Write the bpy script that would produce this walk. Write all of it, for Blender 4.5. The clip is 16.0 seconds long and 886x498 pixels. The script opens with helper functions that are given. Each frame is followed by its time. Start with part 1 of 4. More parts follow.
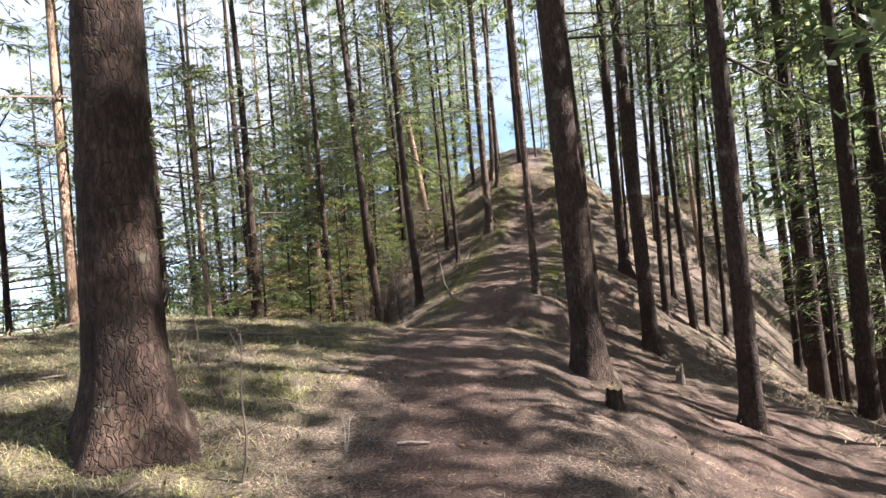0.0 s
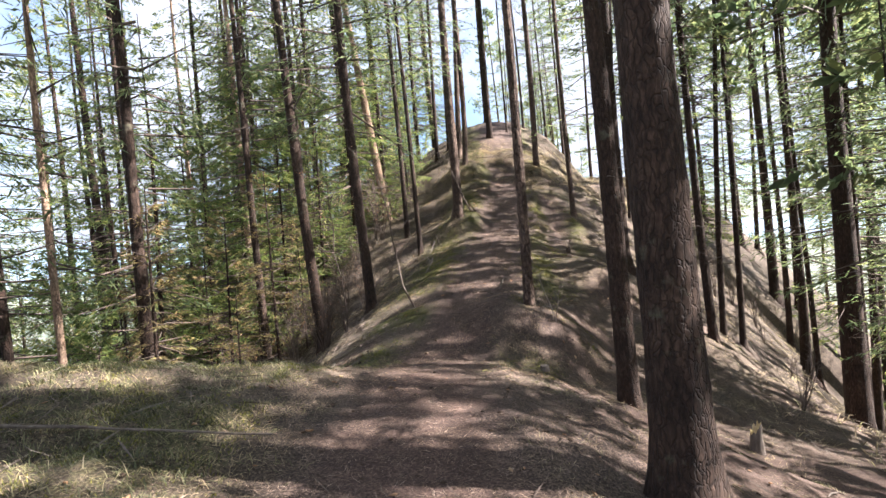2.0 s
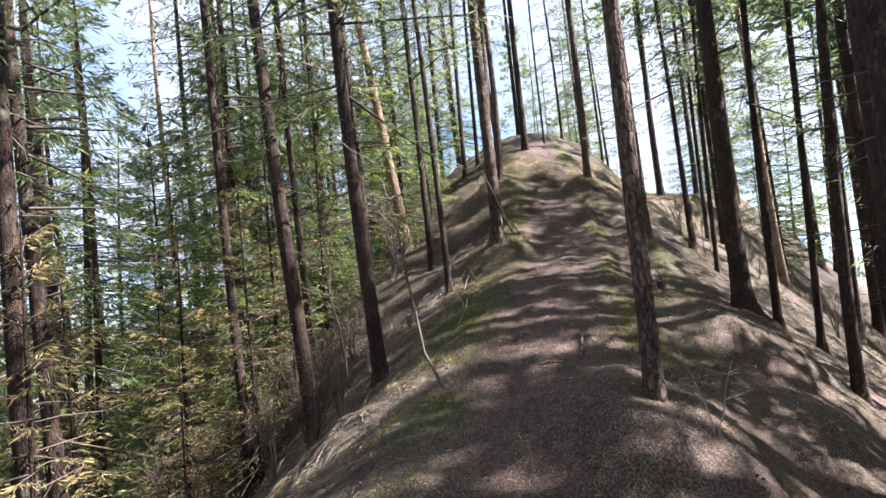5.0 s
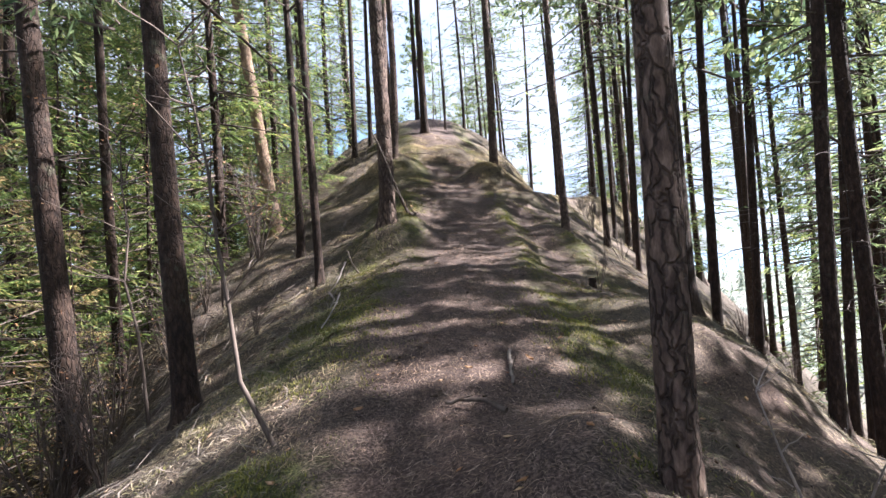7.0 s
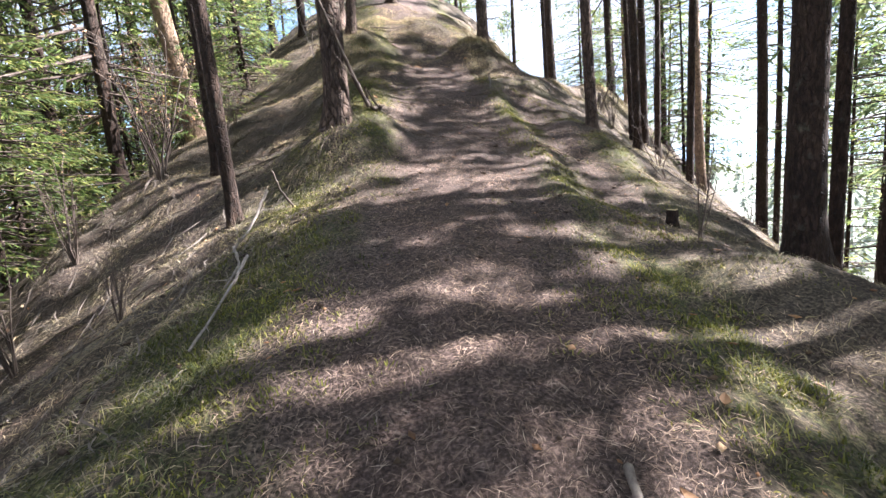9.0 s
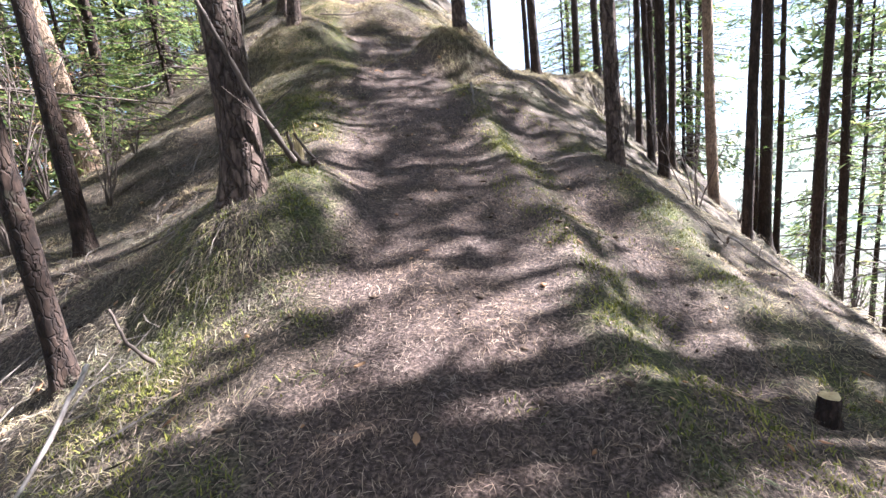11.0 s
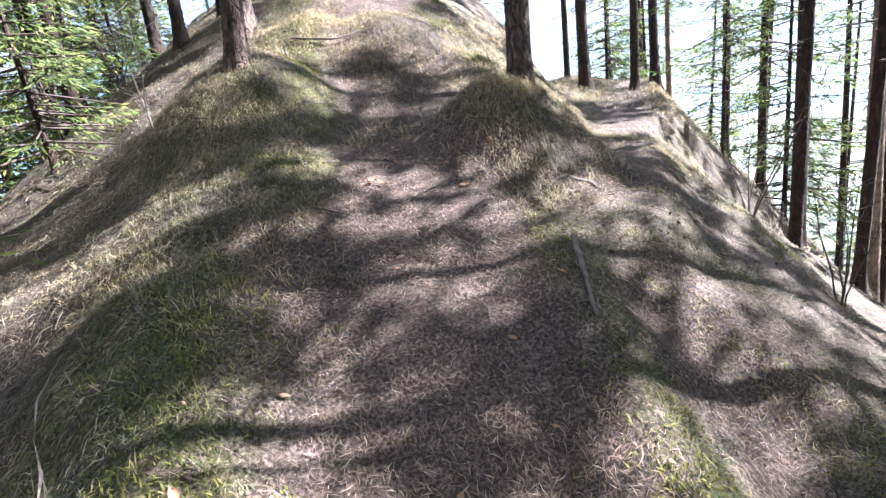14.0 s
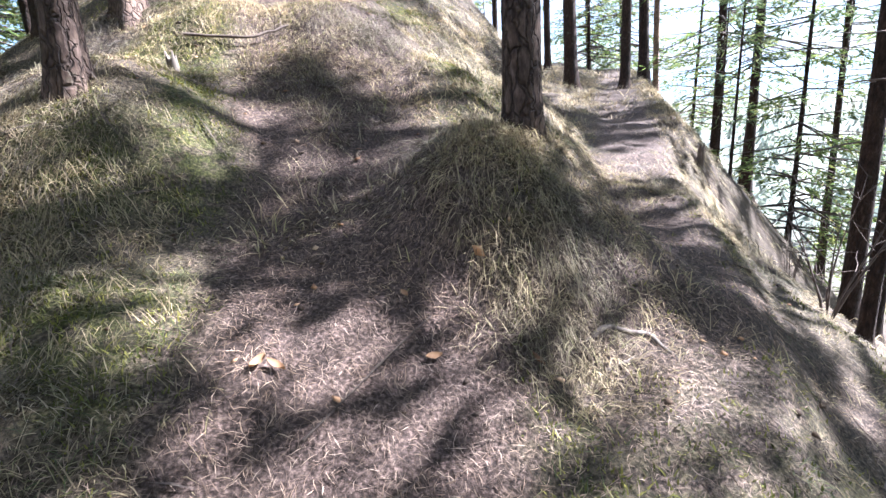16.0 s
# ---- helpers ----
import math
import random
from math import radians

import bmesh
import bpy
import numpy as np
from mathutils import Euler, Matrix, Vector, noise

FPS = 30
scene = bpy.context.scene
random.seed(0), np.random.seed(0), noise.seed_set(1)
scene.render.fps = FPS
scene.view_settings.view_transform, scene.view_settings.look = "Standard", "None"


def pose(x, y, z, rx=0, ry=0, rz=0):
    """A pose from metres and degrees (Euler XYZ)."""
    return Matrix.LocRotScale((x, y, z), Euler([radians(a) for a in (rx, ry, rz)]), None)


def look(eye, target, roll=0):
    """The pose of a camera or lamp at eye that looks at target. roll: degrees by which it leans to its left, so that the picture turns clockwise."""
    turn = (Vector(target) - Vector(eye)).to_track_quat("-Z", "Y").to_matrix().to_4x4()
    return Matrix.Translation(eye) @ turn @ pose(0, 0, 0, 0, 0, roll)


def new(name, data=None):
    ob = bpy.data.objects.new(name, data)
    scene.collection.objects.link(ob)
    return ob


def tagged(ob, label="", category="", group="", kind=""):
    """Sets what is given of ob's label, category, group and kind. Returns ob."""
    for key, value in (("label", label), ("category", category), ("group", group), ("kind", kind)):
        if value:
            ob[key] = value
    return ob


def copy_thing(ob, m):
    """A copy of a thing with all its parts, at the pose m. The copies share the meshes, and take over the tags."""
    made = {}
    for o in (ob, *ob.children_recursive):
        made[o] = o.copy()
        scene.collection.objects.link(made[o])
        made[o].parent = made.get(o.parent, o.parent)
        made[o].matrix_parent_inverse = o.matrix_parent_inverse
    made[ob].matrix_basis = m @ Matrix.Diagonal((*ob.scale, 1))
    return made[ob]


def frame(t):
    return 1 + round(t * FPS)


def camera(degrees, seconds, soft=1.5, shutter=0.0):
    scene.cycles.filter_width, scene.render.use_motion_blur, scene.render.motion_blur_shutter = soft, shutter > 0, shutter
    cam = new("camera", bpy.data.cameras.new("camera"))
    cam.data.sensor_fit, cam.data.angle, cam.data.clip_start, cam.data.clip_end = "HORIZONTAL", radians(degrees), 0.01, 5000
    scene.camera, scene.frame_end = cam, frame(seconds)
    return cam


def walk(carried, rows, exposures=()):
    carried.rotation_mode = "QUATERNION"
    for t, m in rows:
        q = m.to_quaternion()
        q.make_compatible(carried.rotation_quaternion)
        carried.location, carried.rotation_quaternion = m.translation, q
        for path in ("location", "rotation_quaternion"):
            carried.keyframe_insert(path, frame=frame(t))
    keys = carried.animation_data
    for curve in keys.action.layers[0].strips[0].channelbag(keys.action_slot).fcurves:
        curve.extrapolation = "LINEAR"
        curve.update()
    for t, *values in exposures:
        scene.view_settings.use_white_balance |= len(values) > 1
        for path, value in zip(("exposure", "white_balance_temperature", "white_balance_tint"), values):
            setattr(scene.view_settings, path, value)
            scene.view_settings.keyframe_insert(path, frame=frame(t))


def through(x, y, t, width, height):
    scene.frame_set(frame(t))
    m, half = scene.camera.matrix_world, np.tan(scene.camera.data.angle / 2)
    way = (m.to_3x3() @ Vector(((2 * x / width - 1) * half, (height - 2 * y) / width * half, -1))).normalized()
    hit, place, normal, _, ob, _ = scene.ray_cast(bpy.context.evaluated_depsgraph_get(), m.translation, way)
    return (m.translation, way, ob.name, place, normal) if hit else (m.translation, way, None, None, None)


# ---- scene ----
cam = camera(81.2, 16.0)
PATH = [
    (0, (0.028, -0.036, 1.463), (0.017, 1.963, 1.518), -5.1),
    (0.5, (0.02, 0.777, 1.505), (0.052, 2.776, 1.548), -4.8),
    (1, (-0.024, 1.643, 1.551), (-0.045, 3.643, 1.522), -5.1),
    (1.5, (-0.004, 2.295, 1.657), (0.032, 4.295, 1.63), -4.7),
    (2, (0.051, 3.005, 1.708), (0.189, 5.0, 1.681), -4.8),
    (2.5, (0.058, 3.578, 1.82), (0.241, 5.569, 1.799), -5.1),
    (3, (0.066, 4.359, 1.843), (0.074, 6.359, 1.821), -6.5),
    (5.5, (0.116, 7.031, 1.873), (0.204, 9.026, 1.98), -5.5),
    (6, (0.224, 7.775, 1.74), (0.618, 9.733, 1.831), -6.0),
    (6.5, (0.337, 8.19, 1.682), (0.779, 10.139, 1.758), -5.3),
    (7, (0.425, 8.764, 1.626), (0.888, 10.709, 1.687), -3.6),
    (7.5, (0.592, 9.48, 1.607), (0.989, 11.439, 1.552), -4.3),
    (8, (0.63, 10.227, 1.694), (1.026, 12.182, 1.544), -1.7),
    (8.5, (0.788, 10.839, 1.78), (1.254, 12.766, 1.521), -3.2),
    (11, (1.656, 13.287, 2.593), (2.252, 15.147, 2.161), -6.1),
    (11.5, (1.897, 13.961, 2.907), (2.466, 15.822, 2.444), -6.4),
    (12, (2.02, 14.665, 3.166), (2.564, 16.527, 2.68), -6.1),
    (12.5, (2.262, 15.202, 3.24), (2.784, 17.061, 2.722), -5.9),
    (13, (2.367, 15.714, 3.441), (2.82, 17.588, 2.911), -4.5),
    (13.5, (2.44, 16.368, 3.704), (2.921, 18.245, 3.21), -5.0),
    (14, (2.712, 16.938, 3.894), (3.254, 18.799, 3.402), -6.5),
    (14.5, (2.886, 17.45, 3.98), (3.474, 19.295, 3.479), -6.4),
    (15, (3.045, 17.907, 4.184), (3.696, 19.729, 3.678), -5.5),
    (15.5, (3.288, 18.299, 4.331), (3.976, 20.103, 3.81), -6.6),
    (16, (3.391, 18.702, 4.411), (4.038, 20.498, 3.816), -4.8),
]
walk(cam, [(t, look(eye, target, roll)) for t, eye, target, roll in PATH], exposures=[(0.0, 2.85, 5850, 15), (3.0, 3.1, 5800, 15), (6.0, 2.87, 5450, 16), (8.5, 3.3, 5500, 15), (11.0, 3.45, 5200, 15), (13.5, 3.55, 5100, 15), (16.0, 3.35, 5050, 16)])

# ---- world and sun ----
SUN_AZ, SUN_EL = radians(94), radians(42)
world = bpy.data.worlds.new("sky")
scene.world = world
world.use_nodes = True
wn = world.node_tree.nodes
sky = wn.new("ShaderNodeTexSky")
sky.sky_type, sky.sun_disc = "NISHITA", False
sky.sun_elevation, sky.sun_rotation = SUN_EL, SUN_AZ
sky.air_density, sky.dust_density, sky.ozone_density = 1.0, 0.6, 1.2
wn["Background"].inputs["Strength"].default_value = 0.03
wl = world.node_tree.links
cloud = wn.new("ShaderNodeTexNoise")
cloud.inputs["Scale"].default_value, cloud.inputs["Detail"].default_value = 2.2, 6.0
wl.new(wn.new("ShaderNodeTexCoord").outputs["Generated"], cloud.inputs["Vector"])
cover_ramp = wn.new("ShaderNodeValToRGB")
cover_ramp.color_ramp.elements[0].position, cover_ramp.color_ramp.elements[1].position = 0.34, 0.54
wl.new(cloud.outputs["Fac"], cover_ramp.inputs[0])
veil = wn.new("ShaderNodeMix")
veil.data_type = "RGBA"
veil.inputs[7].default_value = (5.6, 5.8, 6.2, 1)
wl.new(cover_ramp.outputs[0], veil.inputs[0])
lift = wn.new("ShaderNodeMix")
lift.data_type, lift.blend_type = "RGBA", "MULTIPLY"
lift.inputs[0].default_value, lift.inputs[7].default_value = 1.0, (1.15, 1.25, 1.3, 1)
wl.new(sky.outputs[0], lift.inputs[6])
wl.new(lift.outputs[2], veil.inputs[6])
wl.new(veil.outputs[2], wn["Background"].inputs["Color"])
sun = new("sun", bpy.data.lights.new("sun", "SUN"))
sun.data.energy, sun.data.angle, sun.data.color = 5.0, radians(0.8), (1.0, 0.9, 0.77)
toward = Vector((math.sin(SUN_AZ) * math.cos(SUN_EL), math.cos(SUN_AZ) * math.cos(SUN_EL), math.sin(SUN_EL)))
sun.matrix_world = look(toward * 60, (0, 0, 0))


# ---- materials ----
def material(name, rough=0.9):
    m = bpy.data.materials.new(name)
    m.use_nodes = True
    n, l = m.node_tree.nodes, m.node_tree.links
    b = n["Principled BSDF"]
    b.inputs["Roughness"].default_value = rough
    b.inputs["Specular IOR Level"].default_value = 0.25
    return m, n, l, b


def tex(n, l, kind, scale, coords, detail=5.0, stretch=(1, 1, 1)):
    mp = n.new("ShaderNodeMapping")
    mp.inputs["Scale"].default_value = stretch
    l.new(coords, mp.inputs["Vector"])
    t = n.new({"noise": "ShaderNodeTexNoise", "voronoi": "ShaderNodeTexVoronoi", "wave": "ShaderNodeTexWave"}[kind])
    t.inputs["Scale"].default_value = scale
    if kind == "noise":
        t.inputs["Detail"].default_value, t.inputs["Roughness"].default_value = detail, 0.62
    l.new(mp.outputs[0], t.inputs["Vector"])
    return t


def ramp(n, l, source, stops):
    r = n.new("ShaderNodeValToRGB")
    e = r.color_ramp.elements
    while len(e) < len(stops):
        e.new(0.5)
    for k, (at, colour) in zip(e, stops):
        k.position, k.color = at, (*colour, 1)
    l.new(source, r.inputs[0])
    return r.outputs[0]


def mixed(n, l, fac, a, b, mode="MIX"):
    m = n.new("ShaderNodeMix")
    m.data_type, m.blend_type = "RGBA", mode
    for s, v in ((m.inputs[0], fac), (m.inputs[6], a), (m.inputs[7], b)):
        if isinstance(v, (int, float)):
            s.default_value = v
        elif isinstance(v, tuple):
            s.default_value = (*v, 1)
        else:
            l.new(v, s)
    return m.outputs[2]


def bumped(n, l, b, height, strength, distance):
    k = n.new("ShaderNodeBump")
    k.inputs["Strength"].default_value, k.inputs["Distance"].default_value = strength, distance
    l.new(height, k.inputs["Height"])
    l.new(k.outputs[0], b.inputs["Normal"])


def bark(name, dark, mid, light, scale, plates=0.03):
    """Scaly bark: upright plates with dark cracks between, lichen and dust over it."""
    m, n, l, b = material(name, 0.92)
    co = n.new("ShaderNodeTexCoord").outputs["Object"]
    warp = tex(n, l, "noise", 6.0, co, 3)
    away = mixed(n, l, 0.12, co, warp.outputs["Color"], "ADD")
    cells = tex(n, l, "voronoi", scale, away, stretch=(1, 1, 0.24))
    cells.feature = "DISTANCE_TO_EDGE"
    cracks = ramp(n, l, cells.outputs["Distance"], [(0.01, (0, 0, 0)), (0.12, (1, 1, 1))])
    grain = tex(n, l, "noise", 34.0, co, 7, (1, 1, 0.35))
    base = ramp(n, l, grain.outputs["Fac"], [(0.3, dark), (0.5, mid), (0.72, light)])
    blot = tex(n, l, "noise", 1.9, co, 4)
    tone = ramp(n, l, blot.outputs["Fac"], [(0.35, (0.62, 0.6, 0.6)), (0.65, (1.25, 1.2, 1.12))])
    col = mixed(n, l, 1.0, base, tone, "MULTIPLY")
    col = mixed(n, l, cracks, mixed(n, l, 0.5, col, (0.014, 0.01, 0.008)), col)
    lich = tex(n, l, "noise", 5.0, co, 6)
    spot = ramp(n, l, lich.outputs["Fac"], [(0.6, (0, 0, 0)), (0.7, (0.35, 0.35, 0.35))])
    col = mixed(n, l, spot, col, (0.16, 0.165, 0.11))
    l.new(col, b.inputs["Base Color"])
    hgt = mixed(n, l, 0.3, cracks, grain.outputs["Color"])
    bumped(n, l, b, hgt, 1.0, plates)
    return m


BARK = bark("spruce_bark", (0.014, 0.009, 0.007), (0.036, 0.023, 0.017), (0.085, 0.056, 0.041), 30.0, 0.012)
BARK_PINE = bark("pine_bark", (0.035, 0.024, 0.019), (0.095, 0.066, 0.052), (0.2, 0.148, 0.12), 20.0, 0.03)
# own colour of the paler pines, and sunlight painted onto some bank spruces
BARK_PALE_LIT = bark("pale_lit_bark", (0.14, 0.095, 0.07), (0.27, 0.19, 0.135), (0.4, 0.3, 0.22), 28.0, 0.012)


def islands(name, stops, rough=0.8, through=0.0):
    """Each separate piece takes its own colour from the stops; thin pieces let some light through."""
    m, n, l, b = material(name, rough)
    rnd = n.new("ShaderNodeNewGeometry").outputs["Random Per Island"]
    col = ramp(n, l, rnd, stops)
    co = n.new("ShaderNodeTexCoord").outputs["Object"]
    blot = tex(n, l, "noise", 1.3, co, 3)
    tone = ramp(n, l, blot.outputs["Fac"], [(0.35, (0.55, 0.57, 0.6)), (0.65, (1.3, 1.24, 1.08))])
    col = mixed(n, l, 1.0, col, tone, "MULTIPLY")
    l.new(col, b.inputs["Base Color"])
    if through:
        thin = n.new("ShaderNodeBsdfTranslucent")
        l.new(col, thin.inputs["Color"])
        mix = n.new("ShaderNodeMixShader")
        mix.inputs[0].default_value = through
        out = n["Material Output"]
        l.new(b.outputs[0], mix.inputs[1])
        l.new(thin.outputs[0], mix.inputs[2])
        l.new(mix.outputs[0], out.inputs["Surface"])
    return m


NEEDLES_GREEN = islands("spruce_needles", [(0.0, (0.07, 0.11, 0.036)), (0.5, (0.14, 0.195, 0.06)), (0.85, (0.24, 0.27, 0.085)), (1.0, (0.35, 0.32, 0.12))], 0.6, 0.6)
NEEDLES_PINE = islands("pine_needles", [(0.0, (0.075, 0.115, 0.06)), (0.6, (0.15, 0.195, 0.09)), (1.0, (0.25, 0.27, 0.12))], 0.55, 0.6)
NEEDLES_DRY = islands("dry_needles", [(0.0, (0.16, 0.12, 0.06)), (0.6, (0.26, 0.19, 0.09)), (1.0, (0.22, 0.22, 0.08))], 0.8, 0.3)
STRAW = islands("dry_grass", [(0.0, (0.06, 0.047, 0.032)), (0.45, (0.25, 0.2, 0.13)), (0.8, (0.46, 0.38, 0.25)), (1.0, (0.27, 0.255, 0.12))], 0.75, 0.3)
GREEN = islands("green_grass", [(0.0, (0.05, 0.07, 0.03)), (0.5, (0.125, 0.135, 0.06)), (1.0, (0.28, 0.26, 0.135))], 0.75, 0.3)
DEADGRASS = islands("flattened_grass", [(0.0, (0.04, 0.033, 0.028)), (0.5, (0.15, 0.125, 0.1)), (1.0, (0.33, 0.28, 0.22))], 0.85, 0.15)
MOUNDGRASS = islands("mound_grass", [(0.0, (0.045, 0.055, 0.03)), (0.5, (0.13, 0.14, 0.075)), (0.85, (0.26, 0.245, 0.14)), (1.0, (0.4, 0.34, 0.22))], 0.8, 0.25)
MOSS = islands("moss", [(0.0, (0.06, 0.072, 0.016)), (0.5, (0.14, 0.145, 0.032)), (1.0, (0.28, 0.26, 0.065))], 0.95, 0.2)
LITTER = islands("needle_litter", [(0.0, (0.028, 0.021, 0.018)), (0.45, (0.14, 0.098, 0.075)), (0.8, (0.255, 0.187, 0.145)), (1.0, (0.39, 0.305, 0.245))], 0.85)
LEAFY = islands("brown_leaf", [(0.0, (0.2, 0.1, 0.05)), (0.5, (0.36, 0.2, 0.1)), (1.0, (0.45, 0.33, 0.22))], 0.7, 0.2)
CONES = islands("cone", [(0.0, (0.035, 0.024, 0.018)), (1.0, (0.09, 0.06, 0.04))], 0.9)


def wood(name, a, b2):
    m, n, l, b = material(name, 0.85)
    co = n.new("ShaderNodeTexCoord").outputs["Object"]
    g = tex(n, l, "noise", 30.0, co, 6, (1, 1, 0.12))
    big = tex(n, l, "noise", 3.0, co, 3)
    col = ramp(n, l, g.outputs["Fac"], [(0.3, a), (0.7, b2)])
    col = mixed(n, l, 1.0, col, ramp(n, l, big.outputs["Fac"], [(0.3, (0.7, 0.7, 0.7)), (0.7, (1.2, 1.2, 1.2))]), "MULTIPLY")
    l.new(col, b.inputs["Base Color"])
    bumped(n, l, b, g.outputs["Fac"], 0.7, 0.004)
    return m


DEADWOOD = wood("dead_wood", (0.07, 0.055, 0.045), (0.2, 0.165, 0.135))
TWIGWOOD = wood("twig_bark", (0.05, 0.036, 0.028), (0.13, 0.1, 0.08))
FRESHWOOD = wood("fresh_wood", (0.4, 0.28, 0.13), (0.62, 0.48, 0.27))
GREYSTICK = wood("weathered_stick", (0.16, 0.13, 0.11), (0.34, 0.29, 0.25))


def soil():
    """Needle litter, dry grass and moss; the weights come from the ground's own attributes."""
    m, n, l, b = material("forest_floor", 0.95)
    co = n.new("ShaderNodeTexCoord").outputs["Object"]
    fine = tex(n, l, "noise", 60.0, co, 8)
    mid = tex(n, l, "noise", 7.0, co, 6)
    big = tex(n, l, "noise", 0.9, co, 4)
    litter = ramp(n, l, fine.outputs["Fac"], [(0.34, (0.014, 0.01, 0.008)), (0.5, (0.062, 0.045, 0.037)), (0.64, (0.165, 0.122, 0.102)), (0.8, (0.3, 0.235, 0.2))])
    grass = ramp(n, l, fine.outputs["Fac"], [(0.34, (0.014, 0.011, 0.008)), (0.5, (0.066, 0.053, 0.037)), (0.72, (0.21, 0.172, 0.12))])
    moss = ramp(n, l, fine.outputs["Fac"], [(0.34, (0.014, 0.017, 0.006)), (0.5, (0.055, 0.061, 0.018)), (0.74, (0.18, 0.17, 0.055))])
    w = n.new("ShaderNodeAttribute")
    w.attribute_name = "cover"
    sep = n.new("ShaderNodeSeparateColor")
    l.new(w.outputs["Color"], sep.inputs[0])
    earth = ramp(n, l, fine.outputs["Fac"], [(0.3, (0.028, 0.018, 0.014)), (0.55, (0.085, 0.056, 0.044)), (0.8, (0.19, 0.136, 0.11))])
    litter = mixed(n, l, w.outputs["Alpha"], litter, earth)
    patch = tex(n, l, "noise", 11.0, co, 5)
    broken = ramp(n, l, patch.outputs["Fac"], [(0.4, (0.1, 0.1, 0.1)), (0.56, (1, 1, 1))])
    col = mixed(n, l, sep.outputs[0], litter, grass)
    col = mixed(n, l, mixed(n, l, 1.0, sep.outputs[1], broken, "MULTIPLY"), col, moss)
    col = mixed(n, l, 1.0, col, ramp(n, l, mid.outputs["Fac"], [(0.3, (0.68, 0.66, 0.66)), (0.65, (1.15, 1.12, 1.1))]), "MULTIPLY")
    col = mixed(n, l, 1.0, col, ramp(n, l, big.outputs["Fac"], [(0.35, (0.85, 0.82, 0.8)), (0.65, (1.1, 1.1, 1.1))]), "MULTIPLY")
    woods = tex(n, l, "noise", 0.11, co, 8)
    col = mixed(n, l, sep.outputs[2], col, ramp(n, l, woods.outputs["Fac"], [(0.38, (0.06, 0.075, 0.06)), (0.52, (0.13, 0.145, 0.115)), (0.66, (0.24, 0.235, 0.19))]))
    l.new(col, b.inputs["Base Color"])
    bumped(n, l, b, mixed(n, l, 0.5, fine.outputs["Color"], mid.outputs["Color"]), 0.9, 0.03)
    return m


SOIL = soil()


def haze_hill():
    m, n, l, b = material("haze_blue_woods", 1.0)
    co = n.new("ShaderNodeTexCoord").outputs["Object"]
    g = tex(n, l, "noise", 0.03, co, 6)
    # blue of the hazy air put into the base colour
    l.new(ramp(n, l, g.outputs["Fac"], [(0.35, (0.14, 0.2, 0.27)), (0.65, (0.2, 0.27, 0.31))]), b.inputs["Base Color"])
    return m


# ---- ground ----
SC = 1.12
GY = np.array([-8, 0, 3, 5.7, 7.2, 8.46, 9.5, 10.5, 11.5, 12.4, 14.7, 16, 17.2, 18.3, 19.4, 20.5, 22.9, 26, 34]) * SC
GX = np.array([0, 0, 0, 0, .1, .3, .6, 1.05, 1.3, 1.5, 2.35, 2.6, 2.85, 3.2, 3.45, 3.6, 3.8, 4.5, 6.0]) * SC
GZ = np.array([-1.5, -1.27, -1.1, -.9, -.93, -1.08, -.88, -.63, -.38, -.15, .42, .84, 1.35, 1.78, 2.12, 2.7, 4.05, 5.5, 6.4]) * SC + 1.5
LD = np.array([0, .7, 1.5, 2.5, 4, 7, 12, 30]) * SC      # distance to the left of the crest
L_LOW = np.array([0, -.05, -.16, -.32, -.48, -.3, 1.5, 9]) * SC
L_HIGH = np.array([0, .05, .28, .74, 1.7, 4.7, 9.0, 16]) * SC
RD = np.array([0, .7, 1.5, 3, 4.4, 7, 12, 30]) * SC
R_LOW = np.array([0, .08, .42, 1.05, 1.45, 2.35, 5.4, 19]) * SC
R_HIGH = np.array([0, .05, .22, .7, 1.36, 3.0, 7.0, 20]) * SC

def smooth(a, b, v):
    s = np.clip((v - a) / (b - a), 0, 1)
    return s * s * (3 - 2 * s)

def lumps(x, y, size, seed):
    """Soft irregular waves of about that wavelength, between -1 and 1."""
    out = 0.0
    for n in range(5):
        a = seed * 1.7 + n * 2.399
        k = 2 * np.pi / size * (0.7 + 0.23 * n)
        out = out + np.sin(k * (x * np.cos(a) + y * np.sin(a)) + 3.1 * n * seed + 1.3 * np.sin(0.6 * k * (y * np.cos(a) - x * np.sin(a)) + n))
    return out / 5

def path_side(x, y):
    """Signed distance to the right of the crest line."""
    return x - np.interp(y, GY, GX)

BEND = 0.77    # how fast the side path swings away from the crest

def bench(x, y):
    """Weight and height of the side path that leaves to the right."""
    cx = 5.0 + (y - 20.2) * BEND
    w = (1 - smooth(0.25, 0.7, np.abs(x - cx) * 0.8)) * smooth(18.6, 20.4, y) * (1 - smooth(32, 40, y))
    return w, 3.22 + 0.085 * (y - 20.2)

